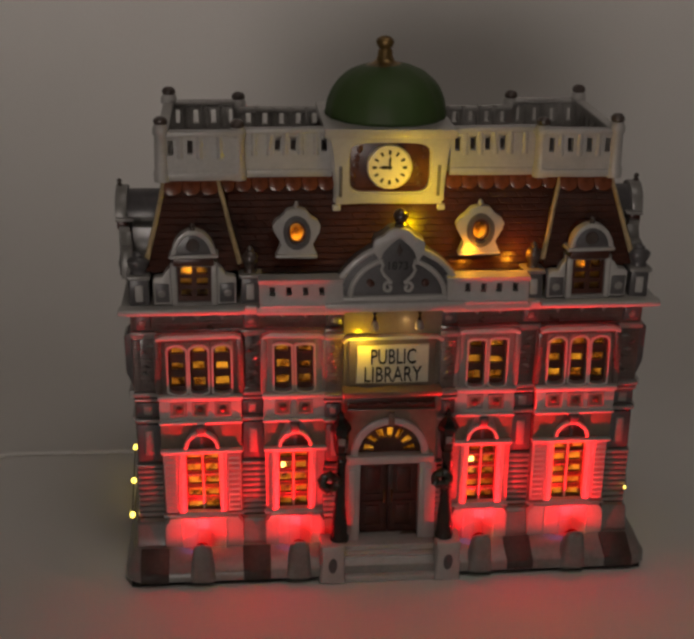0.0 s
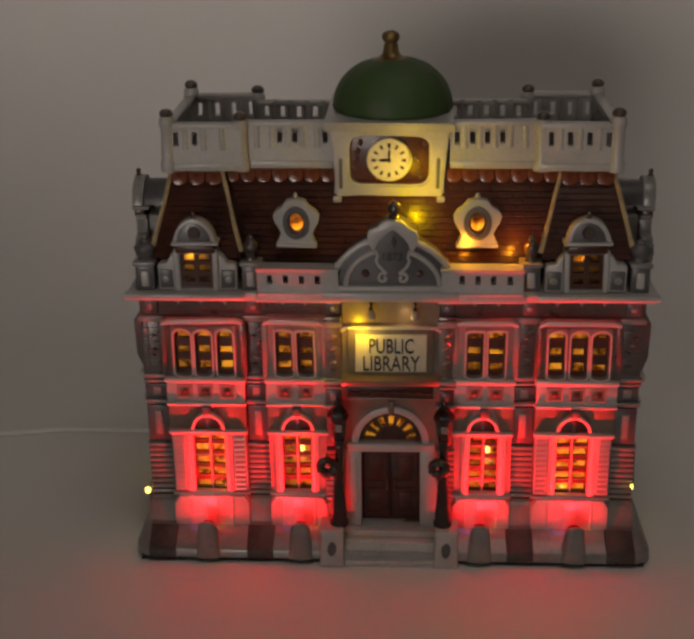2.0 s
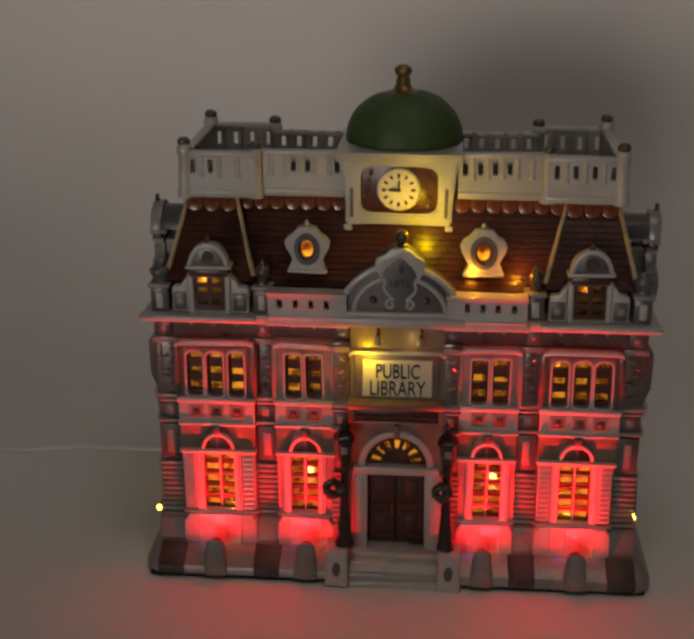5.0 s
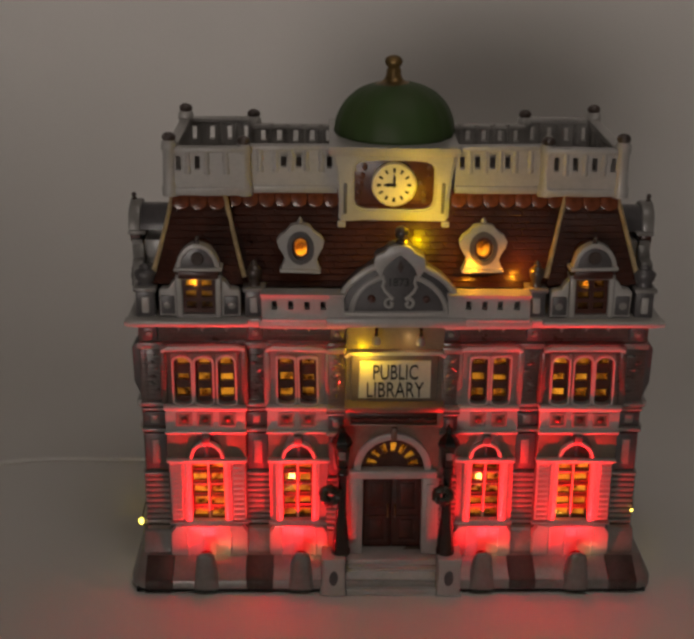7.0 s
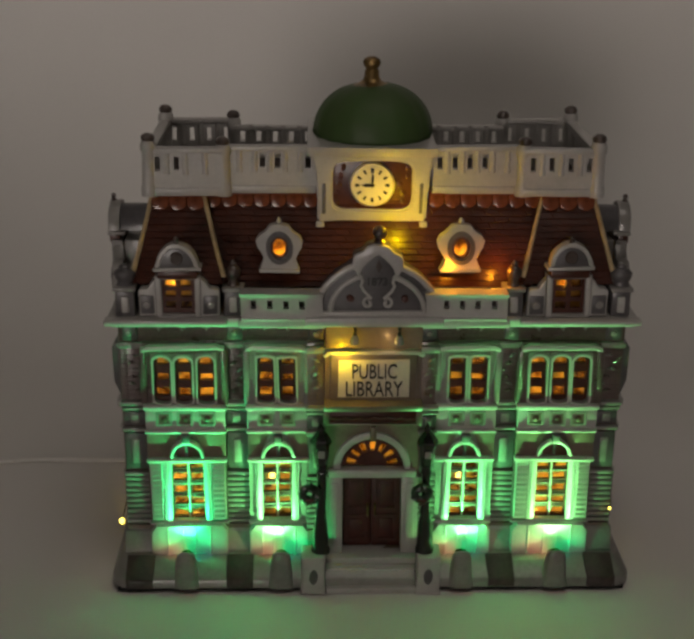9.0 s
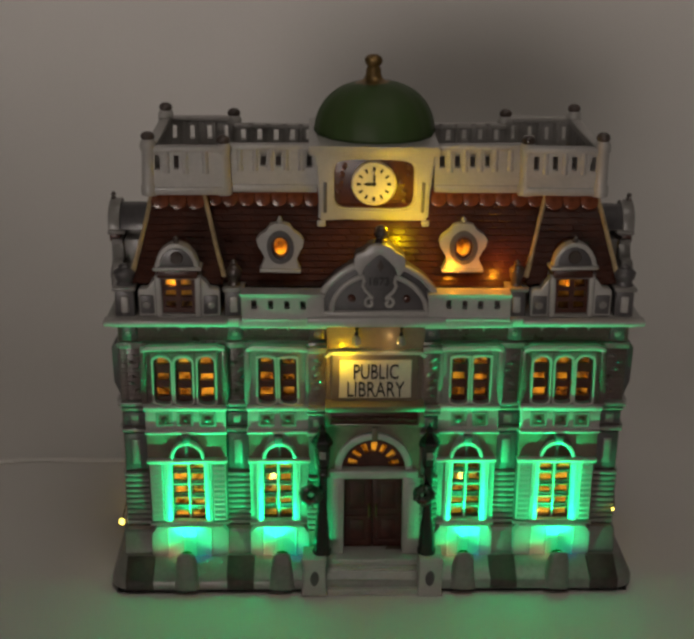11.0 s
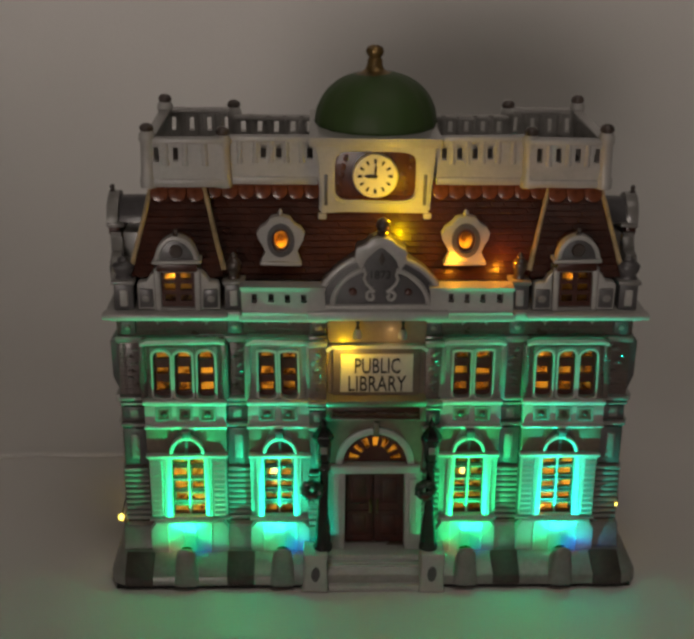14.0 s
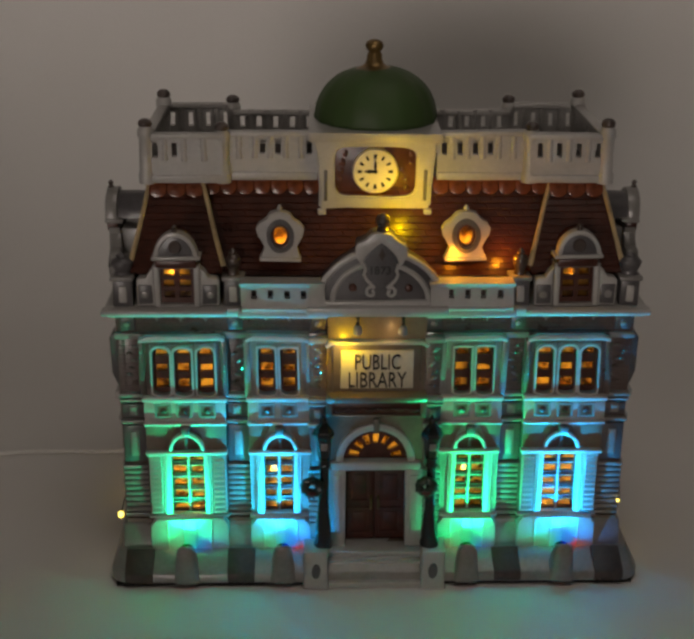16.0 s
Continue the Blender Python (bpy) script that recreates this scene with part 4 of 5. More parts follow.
def attic():
    """Parapet between the dormers: panels with bosses, balustrade, urns."""
    for s in (-1, 1):
        x0, x1 = sorted((X(s, 0.46), X(s, 1.19)))
        bm = B()
        holes = []
        for k in range(4):
            mid = X(s, 0.64 + 0.145 * k)
            holes.append((mid - 0.024, mid + 0.024, 2.815, 2.895))
        holed(bm, x0, x1, 2.695, 2.935, -0.095, -0.02, holes)
        bal = part("parapet", bm, WHITE, library, "white pierced parapet", sharp=30)
        bm = B()
        prism(bm, [(-0.118, 2.935), (-0.123, 2.965), (0.04, 2.965), (0.04, 2.925), (-0.097, 2.925)], x0 - 0.01, x1 + 0.01, 0.010, "x")
        part("coping", bm, WHITE, bal)
        bm = B()
        box(bm, x0, x1, -0.106, -0.03, 2.702, 2.735, 0.014)
        part("parapet_foot", bm, WHITE, bal)
        bm = B()
        box(bm, x0, x1, 0.0, 0.03, 2.70, 2.92, 0)
        part("parapet_back", bm, DARK, bal, wonk=0)
        for a in (1.27, 2.24):
            bm = B()
            box(bm, X(s, a - 0.085), X(s, a + 0.085), 0.05, 0.20, 2.69, 2.93, 0.014)
            pier = part("attic_pier", bm, GREY, library, "grey attic pier with an urn")
            bm = B()
            box(bm, X(s, a - 0.035), X(s, a + 0.035), 0.032, 0.06, 2.73, 2.88, 0.014)
            part("boss", bm, WHITE, pier)
            bm = B()
            box(bm, X(s, a - 0.105), X(s, a + 0.105), 0.03, 0.22, 2.925, 2.965, 0.014)
            part("pier_cap", bm, PALE, pier)
            bm = B()
            lathe(bm, [(0.06, 2.96), (0.045, 3.0), (0.062, 3.05), (0.07, 3.10), (0.055, 3.13), (0.03, 3.15), (0.034, 3.17), (0.012, 3.20), (0.002, 3.205)], X(s, a), 0.13, 14)
            if a > 2:
                for q in bm.verts:
                    q.co.x, q.co.z = X(s, a) + (q.co.x - X(s, a)) * 1.45, 2.96 + (q.co.z - 2.96) * 0.86
            part("urn", bm, KNOB if a < 2 else GREY, pier)
        bm = B()
        box(bm, X(s, 2.20), X(s, 2.335), 0.2, 1.95, 2.69, 2.90, 0.014)
        part("side_parapet", bm, GREY, library)
        bm = B()
        box(bm, X(s, 2.17), X(s, 2.36), 0.2, 1.98, 2.895, 2.935, 0.012)
        part("side_coping", bm, PALE, library)
    bm = B()
    box(bm, X(-1, 2.33), X(1, 2.33), 1.9, 1.97, 2.69, 2.95, 0.014)
    part("rear_parapet", bm, PALE, library)


attic()


def slope(parent, a0, a1, z0, z1, ya, yb, n, lift=0.012, m=None):
    """Front slope between a0..a1 at the foot (pair) and head (pair), in lapped courses, each a part."""
    for k in range(n):
        bm = B()
        f, g = k / n, (k + 1) / n
        def at(t, d):
            xl = a0[0] + (a1[0] - a0[0]) * t
            xr = a0[1] + (a1[1] - a0[1]) * t
            y, z = ya + (yb - ya) * t, z0 + (z1 - z0) * t
            return xl, xr, y - d, z + d * 0.3
        lo, hi = at(f, lift), at(g, 0.0)
        bot = at(f, -0.002)
        v = [bm.verts.new(p) for p in ((lo[0], lo[2], lo[3]), (lo[1], lo[2], lo[3]), (hi[1], hi[2], hi[3]), (hi[0], hi[2], hi[3]))]
        w = [bm.verts.new(p) for p in ((bot[0], bot[2], bot[3]), (bot[1], bot[2], bot[3]))]
        bm.faces.new(v)
        bm.faces.new((w[0], w[1], v[1], v[0]))
        part("shingle_course", bm, ROOF, parent, wonk=0.006, m=m, sharp=20)


def scallops(xa, xb, y0, z0, y1, z1, parent, n):
    """A row of rounded shingles along the head of a slope; each its own piece on one mesh."""
    w = (xb - xa) / n
    tilt = math.atan2(y1 - y0, z1 - z0)
    bm = B()
    h = math.hypot(y1 - y0, z1 - z0)
    pts = [(w * 0.495, h), (-w * 0.495, h), (-w * 0.495, h * 0.35)] + [(-w * 0.495 * math.cos(math.pi * k / 8), h * 0.35 - h * 0.35 * math.sin(math.pi * k / 8)) for k in range(1, 8)] + [(w * 0.495, h * 0.35)]
    prism(bm, pts, -0.018, 0.004, 0.007, "y", 2)
    me = None
    for k in range(n):
        if me is None:
            first = part("shingle", bm, SHINGLE, parent, wonk=0, sharp=24)
            me = first.data
            ob = first
        else:
            ob = new("shingle", me)
            ob.parent = parent
        ob.matrix_basis = Matrix.Translation(Vector((xa + (k + 0.5) * w, y0, z0)) * K) @ Matrix.Rotation(-tilt + random.uniform(-0.05, 0.05), 4, "X")


def roof():
    """Mansard with two forward pavilions, gold ridge bars, lapped courses."""
    za, zb, zs = 2.92, 3.76, 3.60
    bm = B()
    yA, yB = 0.22, 0.52
    # inner closed shell
    lo = [(X(-1, 2.17), 0.24), (X(1, 2.17), 0.24), (X(1, 2.17), 1.86), (X(-1, 2.17), 1.86)]
    hi = [(X(-1, 1.98), 0.54), (X(1, 1.98), 0.54), (X(1, 1.98), 1.58), (X(-1, 1.98), 1.58)]
    a, b = [bm.verts.new((x, y, za)) for x, y in lo], [bm.verts.new((x, y, zb)) for x, y in hi]
    bm.faces.new(b)
    bm.faces.new(a[::-1])
    for k in range(4):
        j = (k + 1) % 4
        bm.faces.new((a[k], a[j], b[j], b[k]))
    rf = part("roof", bm, ROOF, library, "dark red-brown glazed mansard roof", wonk=0.006, sharp=20)
    slope(rf, (X(-1, 1.45), X(1, 1.45)), (X(-1, 1.45), X(1, 1.45)), za, zb, yA, yB, 15)
    def main_y(z):
        return yA + (yB - yA) * (z - za) / (zb - za)
    for s in (-1, 1):
        x0, x1 = sorted((X(s, 0.50), X(s, 1.53)))
        scallops(x0, x1, main_y(zs) - 0.012, zs, main_y(zb) - 0.012, zb - 0.01, rf, 7)
    # pavilions
    for s in (-1, 1):
        bm = B()
        f0, f1 = sorted((X(s, 1.36), X(s, 2.17)))
        h0, h1 = sorted((X(s, 1.545), X(s, 1.985)))
        z0 = 2.98
        yf, yh = 0.13, 0.43
        vs = [bm.verts.new(p) for p in ((f0, yf, z0), (f1, yf, z0), (h1, yh, zb), (h0, yh, zb), (f0, 0.55, z0), (f1, 0.55, z0), (h1, 0.7, zb), (h0, 0.7, zb))]
        for q in ((1, 0, 4, 5), (0, 3, 7, 4), (2, 1, 5, 6), (3, 2, 6, 7), (4, 7, 6, 5)):
            bm.faces.new([vs[i] for i in q])
        pv = part("pavilion_roof", bm, ROOF, library, "dark red-brown glazed pavilion roof with gold edges", wonk=0.006, sharp=20)
        slope(pv, (f0, f1), (h0, h1), z0, zb, yf, yh, 14)
        g = (zs - z0) / (zb - z0)
        scallops(h0 - 0.02, h1 + 0.02, yf + (yh - yf) * g - 0.014, zs, yh - 0.014, zb - 0.01, pv, 3)
        for (xa, xb) in ((f0, h0), (f1, h1)):
            bm = B()
            d = 1 if xa == f1 else -1
            p0, p1 = Vector((xa + d * 0.005, yf - 0.005, z0 + 0.06)), Vector((xb + d * 0.005, yh - 0.012, zb - 0.01))
            tube(bm, [p0, p0.lerp(p1, 0.33), p0.lerp(p1, 0.66), p1], [0.024, 0.022, 0.021, 0.022], 7)
            part("ridge_bar", bm, GOLD, pv, "gold ridge bar")
    # side slopes in courses
    for s in (-1, 1):
        m = Matrix.Translation((X(s, 2.19), 1.05, 0)) @ Matrix.Rotation(s * math.pi / 2, 4, "Z")
        slope(rf, (-0.80, 0.80), (-0.52, 0.52), za, zb, -0.01, 0.19, 15, m=m)
    # deck
    bm = B()
    box(bm, X(-1, 2.0), X(1, 2.0), 0.57, 1.60, 3.74, 3.79, 0.01)
    part("roof_deck", bm, DARK, library, "dark flat roof deck")
    return rf


roof()


def oval_dormer(s):
    """Round-eyed dormer on the roof: shouldered white frame, amber pane lit from behind."""
    cx, cz, y = -0.835 if s < 0 else 0.803, 3.30, 0.185
    n = 24
    hole = [(cx + 0.083 * math.cos(2 * math.pi * k / n), cz + 0.112 * math.sin(2 * math.pi * k / n)) for k in range(n)]
    out = []
    for k in range(n):
        a = 2 * math.pi * k / n
        c, q = math.cos(a), math.sin(a)
        r = 0.17 + 0.02 * math.cos(2 * a)
        x, z = r * c * 1.05, r * 1.22 * q
        if q > 0.86:
            z += 0.03
        if 0.1 < q < 0.5:
            x *= 1.12
        if -0.25 > q > -0.6:
            x *= 0.88
        if q <= -0.7:
            x, z = x * 1.5, -0.225 + (0.02 if abs(c) < 0.5 else 0.0)
        out.append((cx + x, cz + z))
    bm = B()
    ring(bm, hole, out, y, y + 0.09)
    bmesh.ops.bevel(bm, geom=[e for e in bm.edges if all(abs(v.co.y - y) < 1e-6 for v in e.verts) and len(e.link_faces) == 2 and abs(e.link_faces[0].normal.y - e.link_faces[1].normal.y) > 0.5],
                    offset=0.012, segments=2, affect="EDGES")
    fr = part("oval_dormer", bm, WHITE, library, "white shouldered dormer with an amber lit oval window")
    bm = B()
    big = [(cx + 0.125 * math.cos(2 * math.pi * k / n), cz + 0.156 * math.sin(2 * math.pi * k / n)) for k in range(n)]
    ring(bm, hole, big, y - 0.016, y + 0.02)
    part("oval_rim", bm, GREY, fr, "grey rim")
    bm = B()
    ring(bm, [(cx + (x - cx) * 0.74, cz + (z - cz) * 0.74) for x, z in hole], hole, y + 0.02, y + 0.06)
    part("inner_rim", bm, BROWN, fr)
    bm = B()
    prism(bm, [(cx + (x - cx) * 0.80, cz + (z - cz) * 0.80) for x, z in hole], y + 0.055, y + 0.061, 0)
    part("pane", bm, FILM, fr, wonk=0)
    bm = B()
    ring(bm, [(cx + (x - cx) * 1.05, cz + (z - cz) * 1.05) for x, z in hole], [(cx + (x - cx) * 1.15, cz + (z - cz) * 1.15) for x, z in hole], y + 0.06, y + 0.34)
    part("tunnel", bm, WHITE, fr)
    bm = B()
    box(bm, cx - 0.19, cx + 0.19, y - 0.02, y + 0.10, 3.065, 3.10, 0.012)
    part("oval_sill", bm, WHITE, fr)
    bm = B()
    lathe(bm, [(0.02, 3.52), (0.025, 3.54), (0.012, 3.565), (0.002, 3.575)], cx, y + 0.04, 10)
    part("knob", bm, WHITE, fr)


for s in (-1, 1):
    oval_dormer(s)


def clock_tower():
    """White flared tower with a framed clock, green dome and gold finial."""
    cx, y = 0.005, 0.40
    bm = B()
    # flared frame with a rounded opening
    n = 28
    def sup(w, h, p):
        pts = []
        for k in range(n):
            a = 2 * math.pi * (k + 0.5) / n
            c, q = math.cos(a), math.sin(a)
            pts.append((cx + w * math.copysign(abs(c) ** p, c), 3.815 + h * math.copysign(abs(q) ** p, q)))
        return pts
    hole = sup(0.365, 0.225, 0.35)
    outer = []
    for x, z in to_rect(hole, cx - 0.50, cx + 0.50, 3.47, 4.12):
        f = (z - 3.47) / 0.65
        outer.append((cx + (x - cx) * (1.0 + 0.13 * max(0, f - 0.55) / 0.45), z))
    ring(bm, hole, outer, y, y + 0.12)
    bmesh.ops.bevel(bm, geom=[e for e in bm.edges if all(abs(v.co.y - y) < 1e-6 for v in e.verts) and len(e.link_faces) == 2 and abs(e.link_faces[0].normal.y - e.link_faces[1].normal.y) > 0.5],
                    offset=0.02, segments=3, affect="EDGES")
    tower = part("clock_tower", bm, WHITE, library, "white flared clock tower front")
    bm = B()
    prism(bm, [(cx - 0.49, 3.47), (cx - 0.50, 3.85), (cx - 0.57, 4.13), (cx + 0.57, 4.13), (cx + 0.50, 3.85), (cx + 0.49, 3.47)], y + 0.125, 1.6, 0.012)
    part("tower_body", bm, WHITE, tower)
    bm = B()
    prism(bm, [(y - 0.03, 4.09), (y - 0.045, 4.12), (y - 0.05, 4.17), (1.64, 4.17), (1.64, 4.09)], cx - 0.585, cx + 0.585, 0.014, "x")
    part("tower_cornice", bm, WHITE, tower)
    for e in (-1, 1):
        bm = B()
        box(bm, cx + e * 0.425, cx + e * 0.458, y - 0.010, y + 0.02, 3.56, 3.84, 0.008)
        part("side_groove", bm, GREY, tower)
        bm = B()
        box(bm, cx + e * 0.435, cx + e * 0.51, y - 0.02, y + 0.1, 3.43, 3.49, 0.014)
        part("tower_foot", bm, WHITE, tower)
    bm = B()
    box(bm, cx - 0.38, cx + 0.38, y + 0.07, y + 0.11, 3.58, 4.05, 0.004)
    part("clock_panel", bm, BROWN, tower, "red-brown glazed panel behind the clock")
    for e in (-1, 1):
        bm = B()
        for k in range(5):
            bmesh.ops.create_icosphere(bm, subdivisions=1, radius=random.uniform(0.022, 0.034),
                                       matrix=Matrix.Translation((cx + e * random.uniform(0.25, 0.33), y + 0.068, 3.65 + 0.08 * k)) @ Matrix.Diagonal((1, 0.4, 1.2, 1)))
        part("relief", bm, BROWN, tower)
    bm = B()
    lathe(bm, [(0.20, y + 0.09), (0.205, y + 0.02), (0.195, y + 0.004), (0.178, y + 0.0), (0.172, y + 0.008), (0.001, y + 0.010)], cx, 0, 40, "y", 3.82)
    clock = part("clock", bm, CREAM, library, "round cream clock face with black marks", wonk=0.004)
    for k in range(12):
        a = math.radians(30 * k)
        bm = B()
        r0, r1 = 0.115, 0.155
        w = 0.012 if k % 3 else 0.015
        d, q = Vector((math.sin(a), 0, math.cos(a))), Vector((math.cos(a), 0, -math.sin(a)))
        o = Vector((cx, y + 0.006, 3.82))
        pts = [o + d * r0 - q * w * 0.7, o + d * r1 - q * w, o + d * r1 + q * w, o + d * r0 + q * w * 0.7]
        prism(bm, [(p.x, p.z) for p in pts], y + 0.002, y + 0.012, 0)
        part("hour_mark", bm, INK, clock, wonk=0)
    for a, ln, w in ((math.radians(-90), 0.10, 0.010), (math.radians(2), 0.115, 0.007)):
        bm = B()
        d, q = Vector((math.sin(a), 0, math.cos(a))), Vector((math.cos(a), 0, -math.sin(a)))
        o = Vector((cx, y, 3.82))
        pts = [o - d * 0.02 - q * w, o + d * ln * 0.6 - q * w * 1.5, o + d * ln, o + d * ln * 0.6 + q * w * 1.5, o - d * 0.02 + q * w]
        prism(bm, [(p.x, p.z) for p in pts], y - 0.004, y + 0.012, 0)
        part("clock_pointer", bm, INK, clock, wonk=0)
    # dome with soft ribs
    bm = B()
    prof = [(0.545, 4.165), (0.558, 4.20)]
    for k in range(0, 13):
        a = math.pi / 2 * k / 12
        prof.append((0.548 * math.cos(a) ** 0.80, 4.19 + 0.45 * math.sin(a) ** 0.98))
    prof[-1] = (0.05, 4.642)
    lathe(bm, prof, CX + 0.012, 1.0, 64)
    for v in bm.verts:
        a = math.atan2(v.co.y - 1.0, v.co.x - CX)
        r = 1 + 0.010 * math.cos(16 * a)
        v.co.x, v.co.y = CX + (v.co.x - CX) * r, 1.0 + (v.co.y - 1.0) * r
    dome = part("dome", bm, GREEN, library, "dark green painted dome")
    bm = B()
    lathe(bm, [(0.17, 4.60), (0.175, 4.625), (0.12, 4.645), (0.09, 4.665), (0.072, 4.70), (0.068, 4.745), (0.055, 4.77), (0.074, 4.795), (0.082, 4.825), (0.070, 4.855), (0.035, 4.875), (0.002, 4.88)], CX - 0.01, 1.0, 20)
    part("finial", bm, OLDGOLD, dome, "antique gold finial")


clock_tower()


def rail(xa, ya, xb, yb, slots, parent, top=4.165, cut=None):
    """A pierced parapet run between two posts, standing on the roof edge."""
    p, q = Vector((xa, ya, 0)), Vector((xb, yb, 0))
    ln = (q - p).length
    ang = math.atan2(yb - ya, xb - xa)
    m = Matrix.Translation(p) @ Matrix.Rotation(ang, 4, "Z")
    bm = B()
    holes = []
    for k in range(slots):
        if cut and k not in cut:
            continue
        c = ln * (k + 0.5) / slots
        holes.append((c - 0.024, c + 0.024, 3.955, 4.085))
    holed(bm, 0, ln, 3.73, top - 0.04, -0.035, 0.035, holes)
    r = part("railing", bm, WHITE, parent, "white pierced roof railing", m=m, sharp=30)
    bm = B()
    box(bm, -0.01, ln + 0.01, -0.05, 0.05, top - 0.05, top, 0.014)
    part("handrail", bm, WHITE, r, m=m)
    bm = B()
    box(bm, 0, ln, -0.048, 0.048, 3.73, 3.80, 0.014)
    part("rail_foot", bm, WHITE, r, m=m)
    for k in range(slots + 1):
        c = ln * k / slots
        if 0.02 < c < ln - 0.02:
            bm = B()
            lathe(bm, [(0.03, 3.92), (0.034, 3.95), (0.022, 4.0), (0.036, 4.04), (0.026, 4.09), (0.032, 4.12)], c, -0.022, 10)
            part("baluster", bm, WHITE, r, m=m)
    return r


def post(x, y, parent, top=4.23):
    bm = B()
    lathe(bm, [(0.072, 3.72), (0.075, 3.80), (0.062, 3.83), (0.060, top - 0.11), (0.075, top - 0.08), (0.072, top - 0.03), (0.055, top)], x, y, 14)
    p = part("railing_post", bm, WHITE, parent, "white railing post with a brown knob")
    bm = B()
    lathe(bm, [(0.052, top - 0.005), (0.064, top + 0.02), (0.058, top + 0.045), (0.035, top + 0.065), (0.002, top + 0.072)], x, y, 14)
    part("post_knob", bm, KNOB, p)


for s in (-1, 1):
    rail(*((X(-1, 2.015), 0.40, X(-1, 1.34), 0.40) if s < 0 else (X(1, 1.34), 0.40, X(1, 2.015), 0.40)), 4, library, cut=(0, 1) if s < 0 else None)
    rail(*((X(-1, 1.34), 0.50, X(-1, 0.53), 0.50) if s < 0 else (X(1, 0.53), 0.50, X(1, 1.34), 0.50)), 6, library, cut=(2, 3, 5) if s < 0 else (0, 1, 2, 3))
    rail(X(s, 2.005), 0.40, X(s, 2.005), 1.68, 8, library)
    rail(X(s, 1.34), 0.40, X(s, 1.34), 0.50, 1, library)
    rail(*((X(-1, 2.005), 1.68, X(-1, 1.32), 1.68) if s < 0 else (X(1, 1.32), 1.68, X(1, 2.005), 1.68)), 4, library, 4.17)
    rail(*((X(-1, 1.32), 1.62, X(-1, 0.53), 1.62) if s < 0 else (X(1, 0.53), 1.62, X(1, 1.32), 1.62)), 5, library, 4.11)
    for px, py, top in ((2.015, 0.40, 4.225), (1.35, 0.43, 4.185), (2.0, 1.66, 4.235), (1.335, 1.68, 4.175)):
        post(X(s, px), py, library, top)


# ---- light string and cable ----
def bulb(place, parent, mat, r=0.03):
    bm = B()
    bmesh.ops.create_icosphere(bm, subdivisions=2, radius=r, matrix=Matrix.Translation(place) @ Matrix.Diagonal((0.9, 0.9, 1.15, 1)))
    return part("bulb", bm, mat, parent, "", wonk=0)


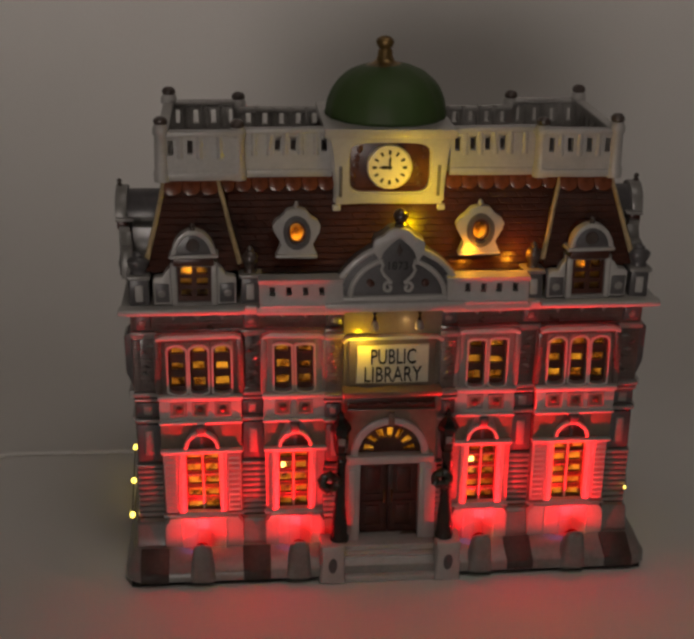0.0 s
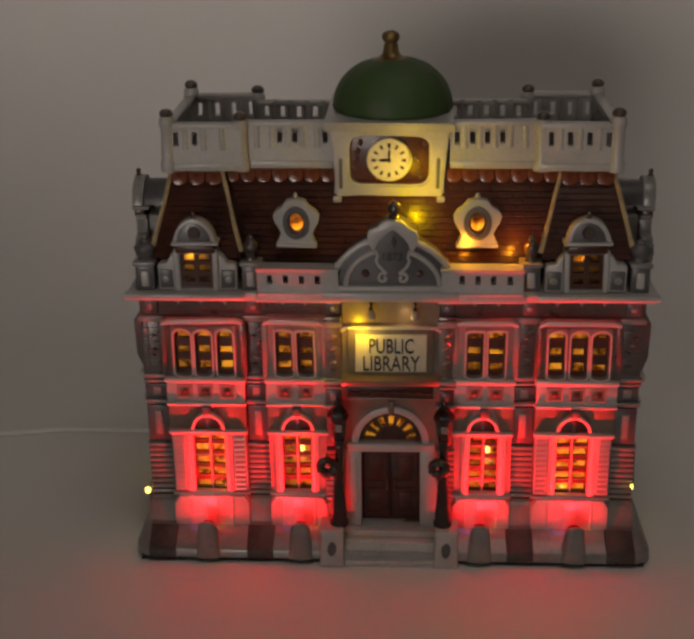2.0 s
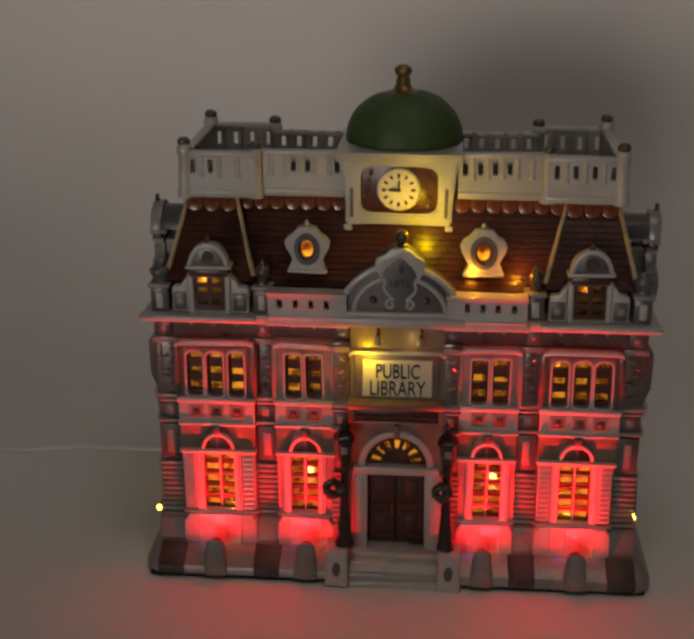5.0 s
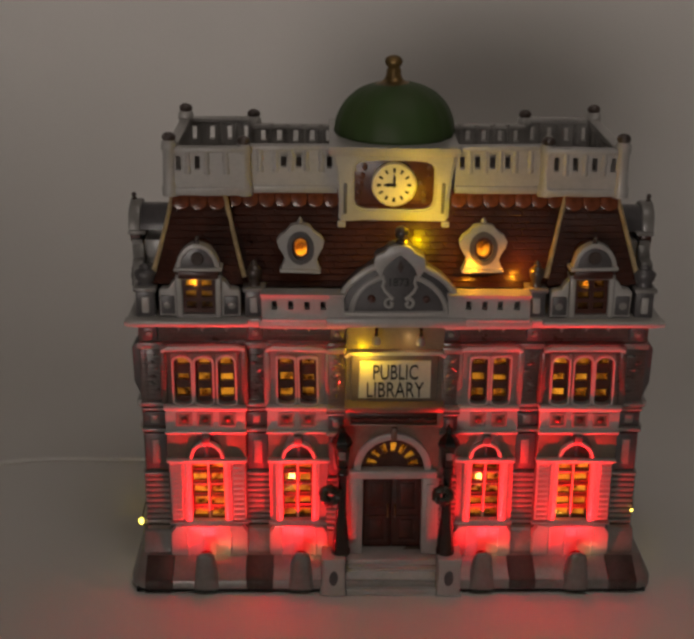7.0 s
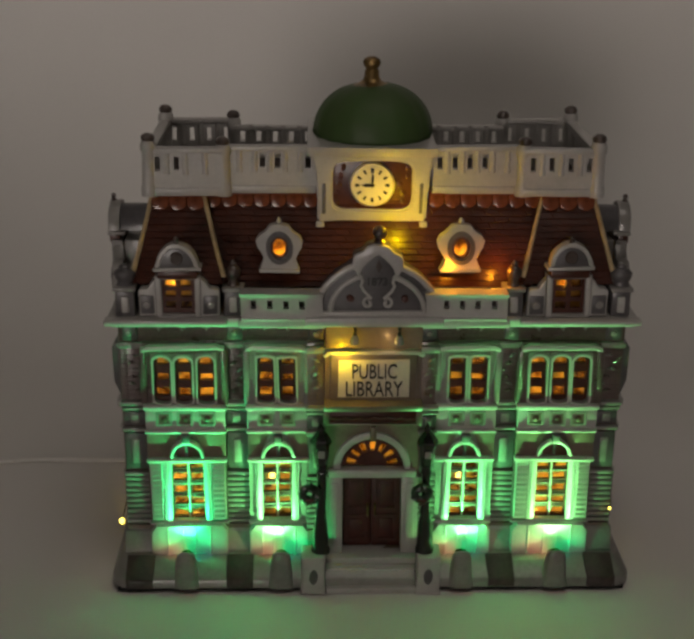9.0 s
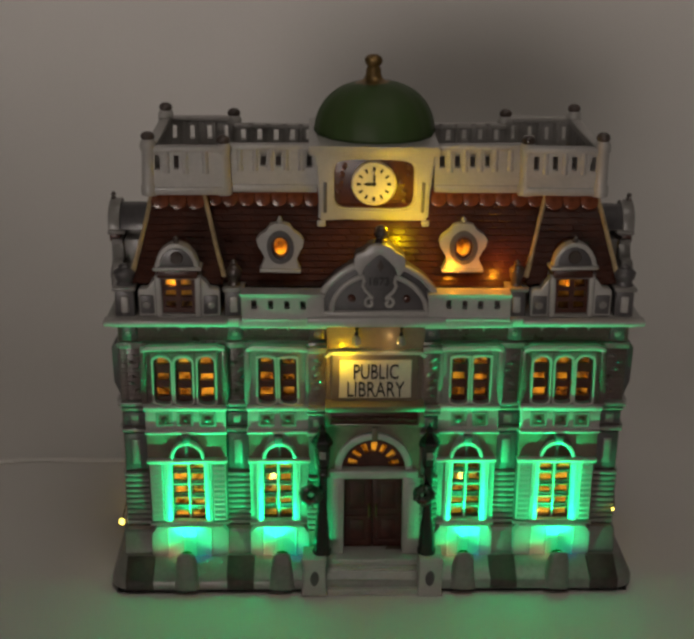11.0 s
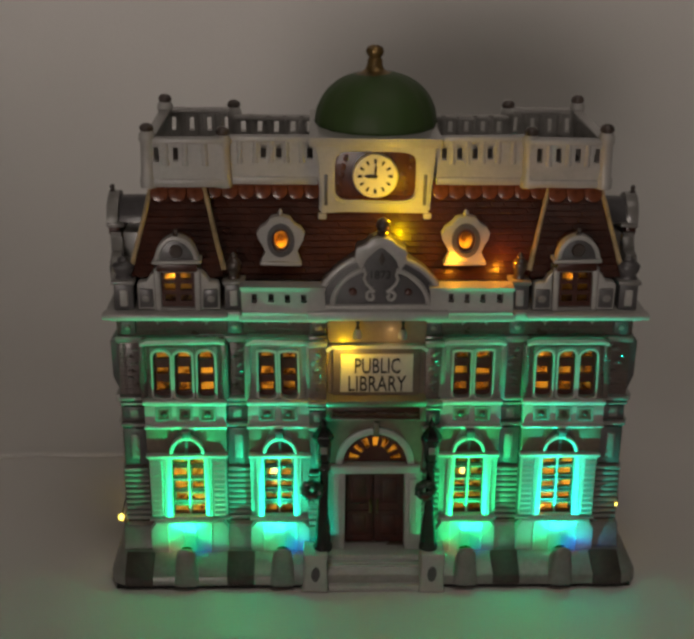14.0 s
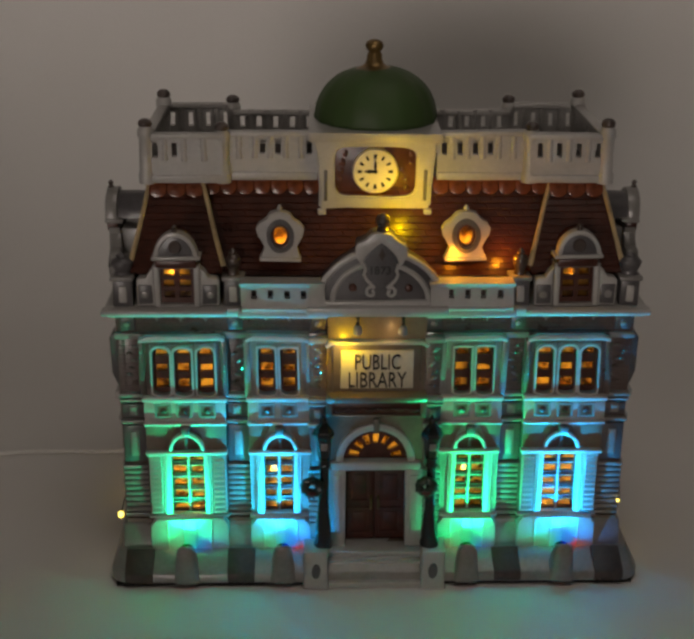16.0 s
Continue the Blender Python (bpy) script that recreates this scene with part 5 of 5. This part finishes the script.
def strings():
    """Fine wire with small yellow bulbs that leaves the model at its back and sides; white lead on the paper."""
    bm = B()
    wire = [(-2.30, 2.02, 0.60), (-2.42, 2.0, 0.45), (-2.50, 1.9, 0.34), (-2.50, 1.6, 0.25), (-2.49, 1.4, 0.21), (-2.45, 0.8, 0.36), (-2.41, 0.27, 0.47), (-2.42, 0.5, 0.25), (-2.47, 1.2, 0.10), (-2.45, 2.0, 0.06), (-2.2, 2.3, 0.04)]
    pts = []
    for a, b in zip(wire, wire[1:]):
        for k in range(6):
            pts.append(Vector(a).lerp(Vector(b), k / 6))
    for k in range(3):
        pts = [pts[0]] + [(p + q + r) / 3 for p, q, r in zip(pts, pts[1:], pts[2:])] + [pts[-1]]
    tube(bm, pts, 0.006, 6)
    st = tagged(part("light_string", bm, WIRE, None, wonk=0), "thin wire string of small yellow lights beside the ceramic model", "string lights")
    for p in ((-2.41, 0.27, 0.46), (-2.49, 1.4, 0.20), (-2.50, 1.9, 0.33)):
        bulb(p, st, LED)
    bm = B()
    wire = [(2.28, 2.02, 0.3), (2.40, 1.4, 0.5), (2.43, 0.6, 0.40), (2.40, 0.25, 0.58), (2.365, 0.10, 0.72), (2.40, 0.35, 0.95), (2.38, 1.0, 1.0), (2.35, 2.0, 0.9)]
    pts = []
    for a, b in zip(wire, wire[1:]):
        for k in range(6):
            pts.append(Vector(a).lerp(Vector(b), k / 6))
    tube(bm, pts, 0.006, 6)
    st = tagged(part("light_string", bm, WIRE, None, wonk=0), "thin wire string of small yellow lights at the model's other flank", "string lights")
    for p, r in (((2.345, 0.06, 0.70), 0.014), ((2.43, 0.52, 0.42), 0.03), ((2.37, 0.40, 0.92), 0.02)):
        bulb(p, st, LED, r)
    # bulbs inside, seen through the panes
    bm = B()
    tube(bm, [(-1.9, 1.1, 0.9), (-0.95, 1.15, 0.46), (0.0, 1.3, 0.35), (1.01, 1.12, 0.47), (1.9, 1.1, 0.9)], 0.006, 6)
    st = tagged(part("light_string", bm, WIRE, None, wonk=0), "wire string of warm lights strung inside the hollow model", "string lights")
    for p in ((-0.95, 1.09, 0.51), (1.01, 1.05, 0.53)):
        bulb(p, st, LED_WARM, 0.05)
    bm = B()
    pts = [(-2.1, 2.3, 0.03), (-2.6, 2.42, 0.025), (-3.0, 2.40, 0.025), (-3.5, 2.42, 0.025), (-3.9, 2.42, 0.025), (-4.4, 2.30, 0.025), (-5.2, 2.22, 0.025), (-6.5, 2.3, 0.025), (-9, 2.8, 0.025)]
    fine = []
    for a, b in zip(pts, pts[1:]):
        for k in range(6):
            fine.append(Vector(a).lerp(Vector(b), k / 6))
    for k in range(4):
        fine = [fine[0]] + [(p + q + r) / 3 for p, q, r in zip(fine, fine[1:], fine[2:])] + [fine[-1]]
    tube(bm, fine, 0.027, 8)
    tagged(part("cable", bm, CABLE, None, wonk=0), "thin white power cable lying on the paper behind the model", "cable")


strings()


# ---- what moves: the added drums turn, to change the uplights' colour ----
def motions():
    turns = (
        ((0, -137), (5.6, -137), (6.6, -122), (7.0, -104), (7.5, -66), (8.0, -14), (8.5, 6), (9.0, 14), (11.5, 28), (13.0, 32), (13.5, 35), (14.0, 40), (14.5, 46), (15.0, 50), (15.5, 55), (16.0, 60)),
        ((0, -137), (5.8, -137), (6.8, -122), (7.0, -116), (7.5, -95), (8.0, -64), (8.5, -24), (9.0, 2), (11.5, 28), (13.0, 38), (13.5, 50), (14.0, 68), (14.5, 72), (15.0, 78), (15.5, 90), (16.0, 100)),
        ((0, -137), (5.8, -137), (6.8, -122), (7.0, -112), (7.5, -92), (8.0, -46), (8.5, -10), (9.0, 4), (11.5, 28), (13.0, 30), (13.5, 32), (14.0, 34), (14.5, 36), (15.0, 39), (15.5, 42), (16.0, 46)),
        ((0, -137), (5.8, -137), (6.8, -118), (7.0, -110), (7.5, -88), (8.0, -64), (8.5, -26), (9.0, -4), (11.5, 28), (13.0, 42), (13.5, 56), (14.0, 75), (14.5, 80), (15.0, 92), (15.5, 98), (16.0, 104)),
    )
    for drum, x, rows in zip(drums, SPOTS, turns):
        walk(drum, [(t, pose(x * K, SPOT_Y * K, SPOT_Z * K, 0, -deg)) for t, deg in rows])


motions()
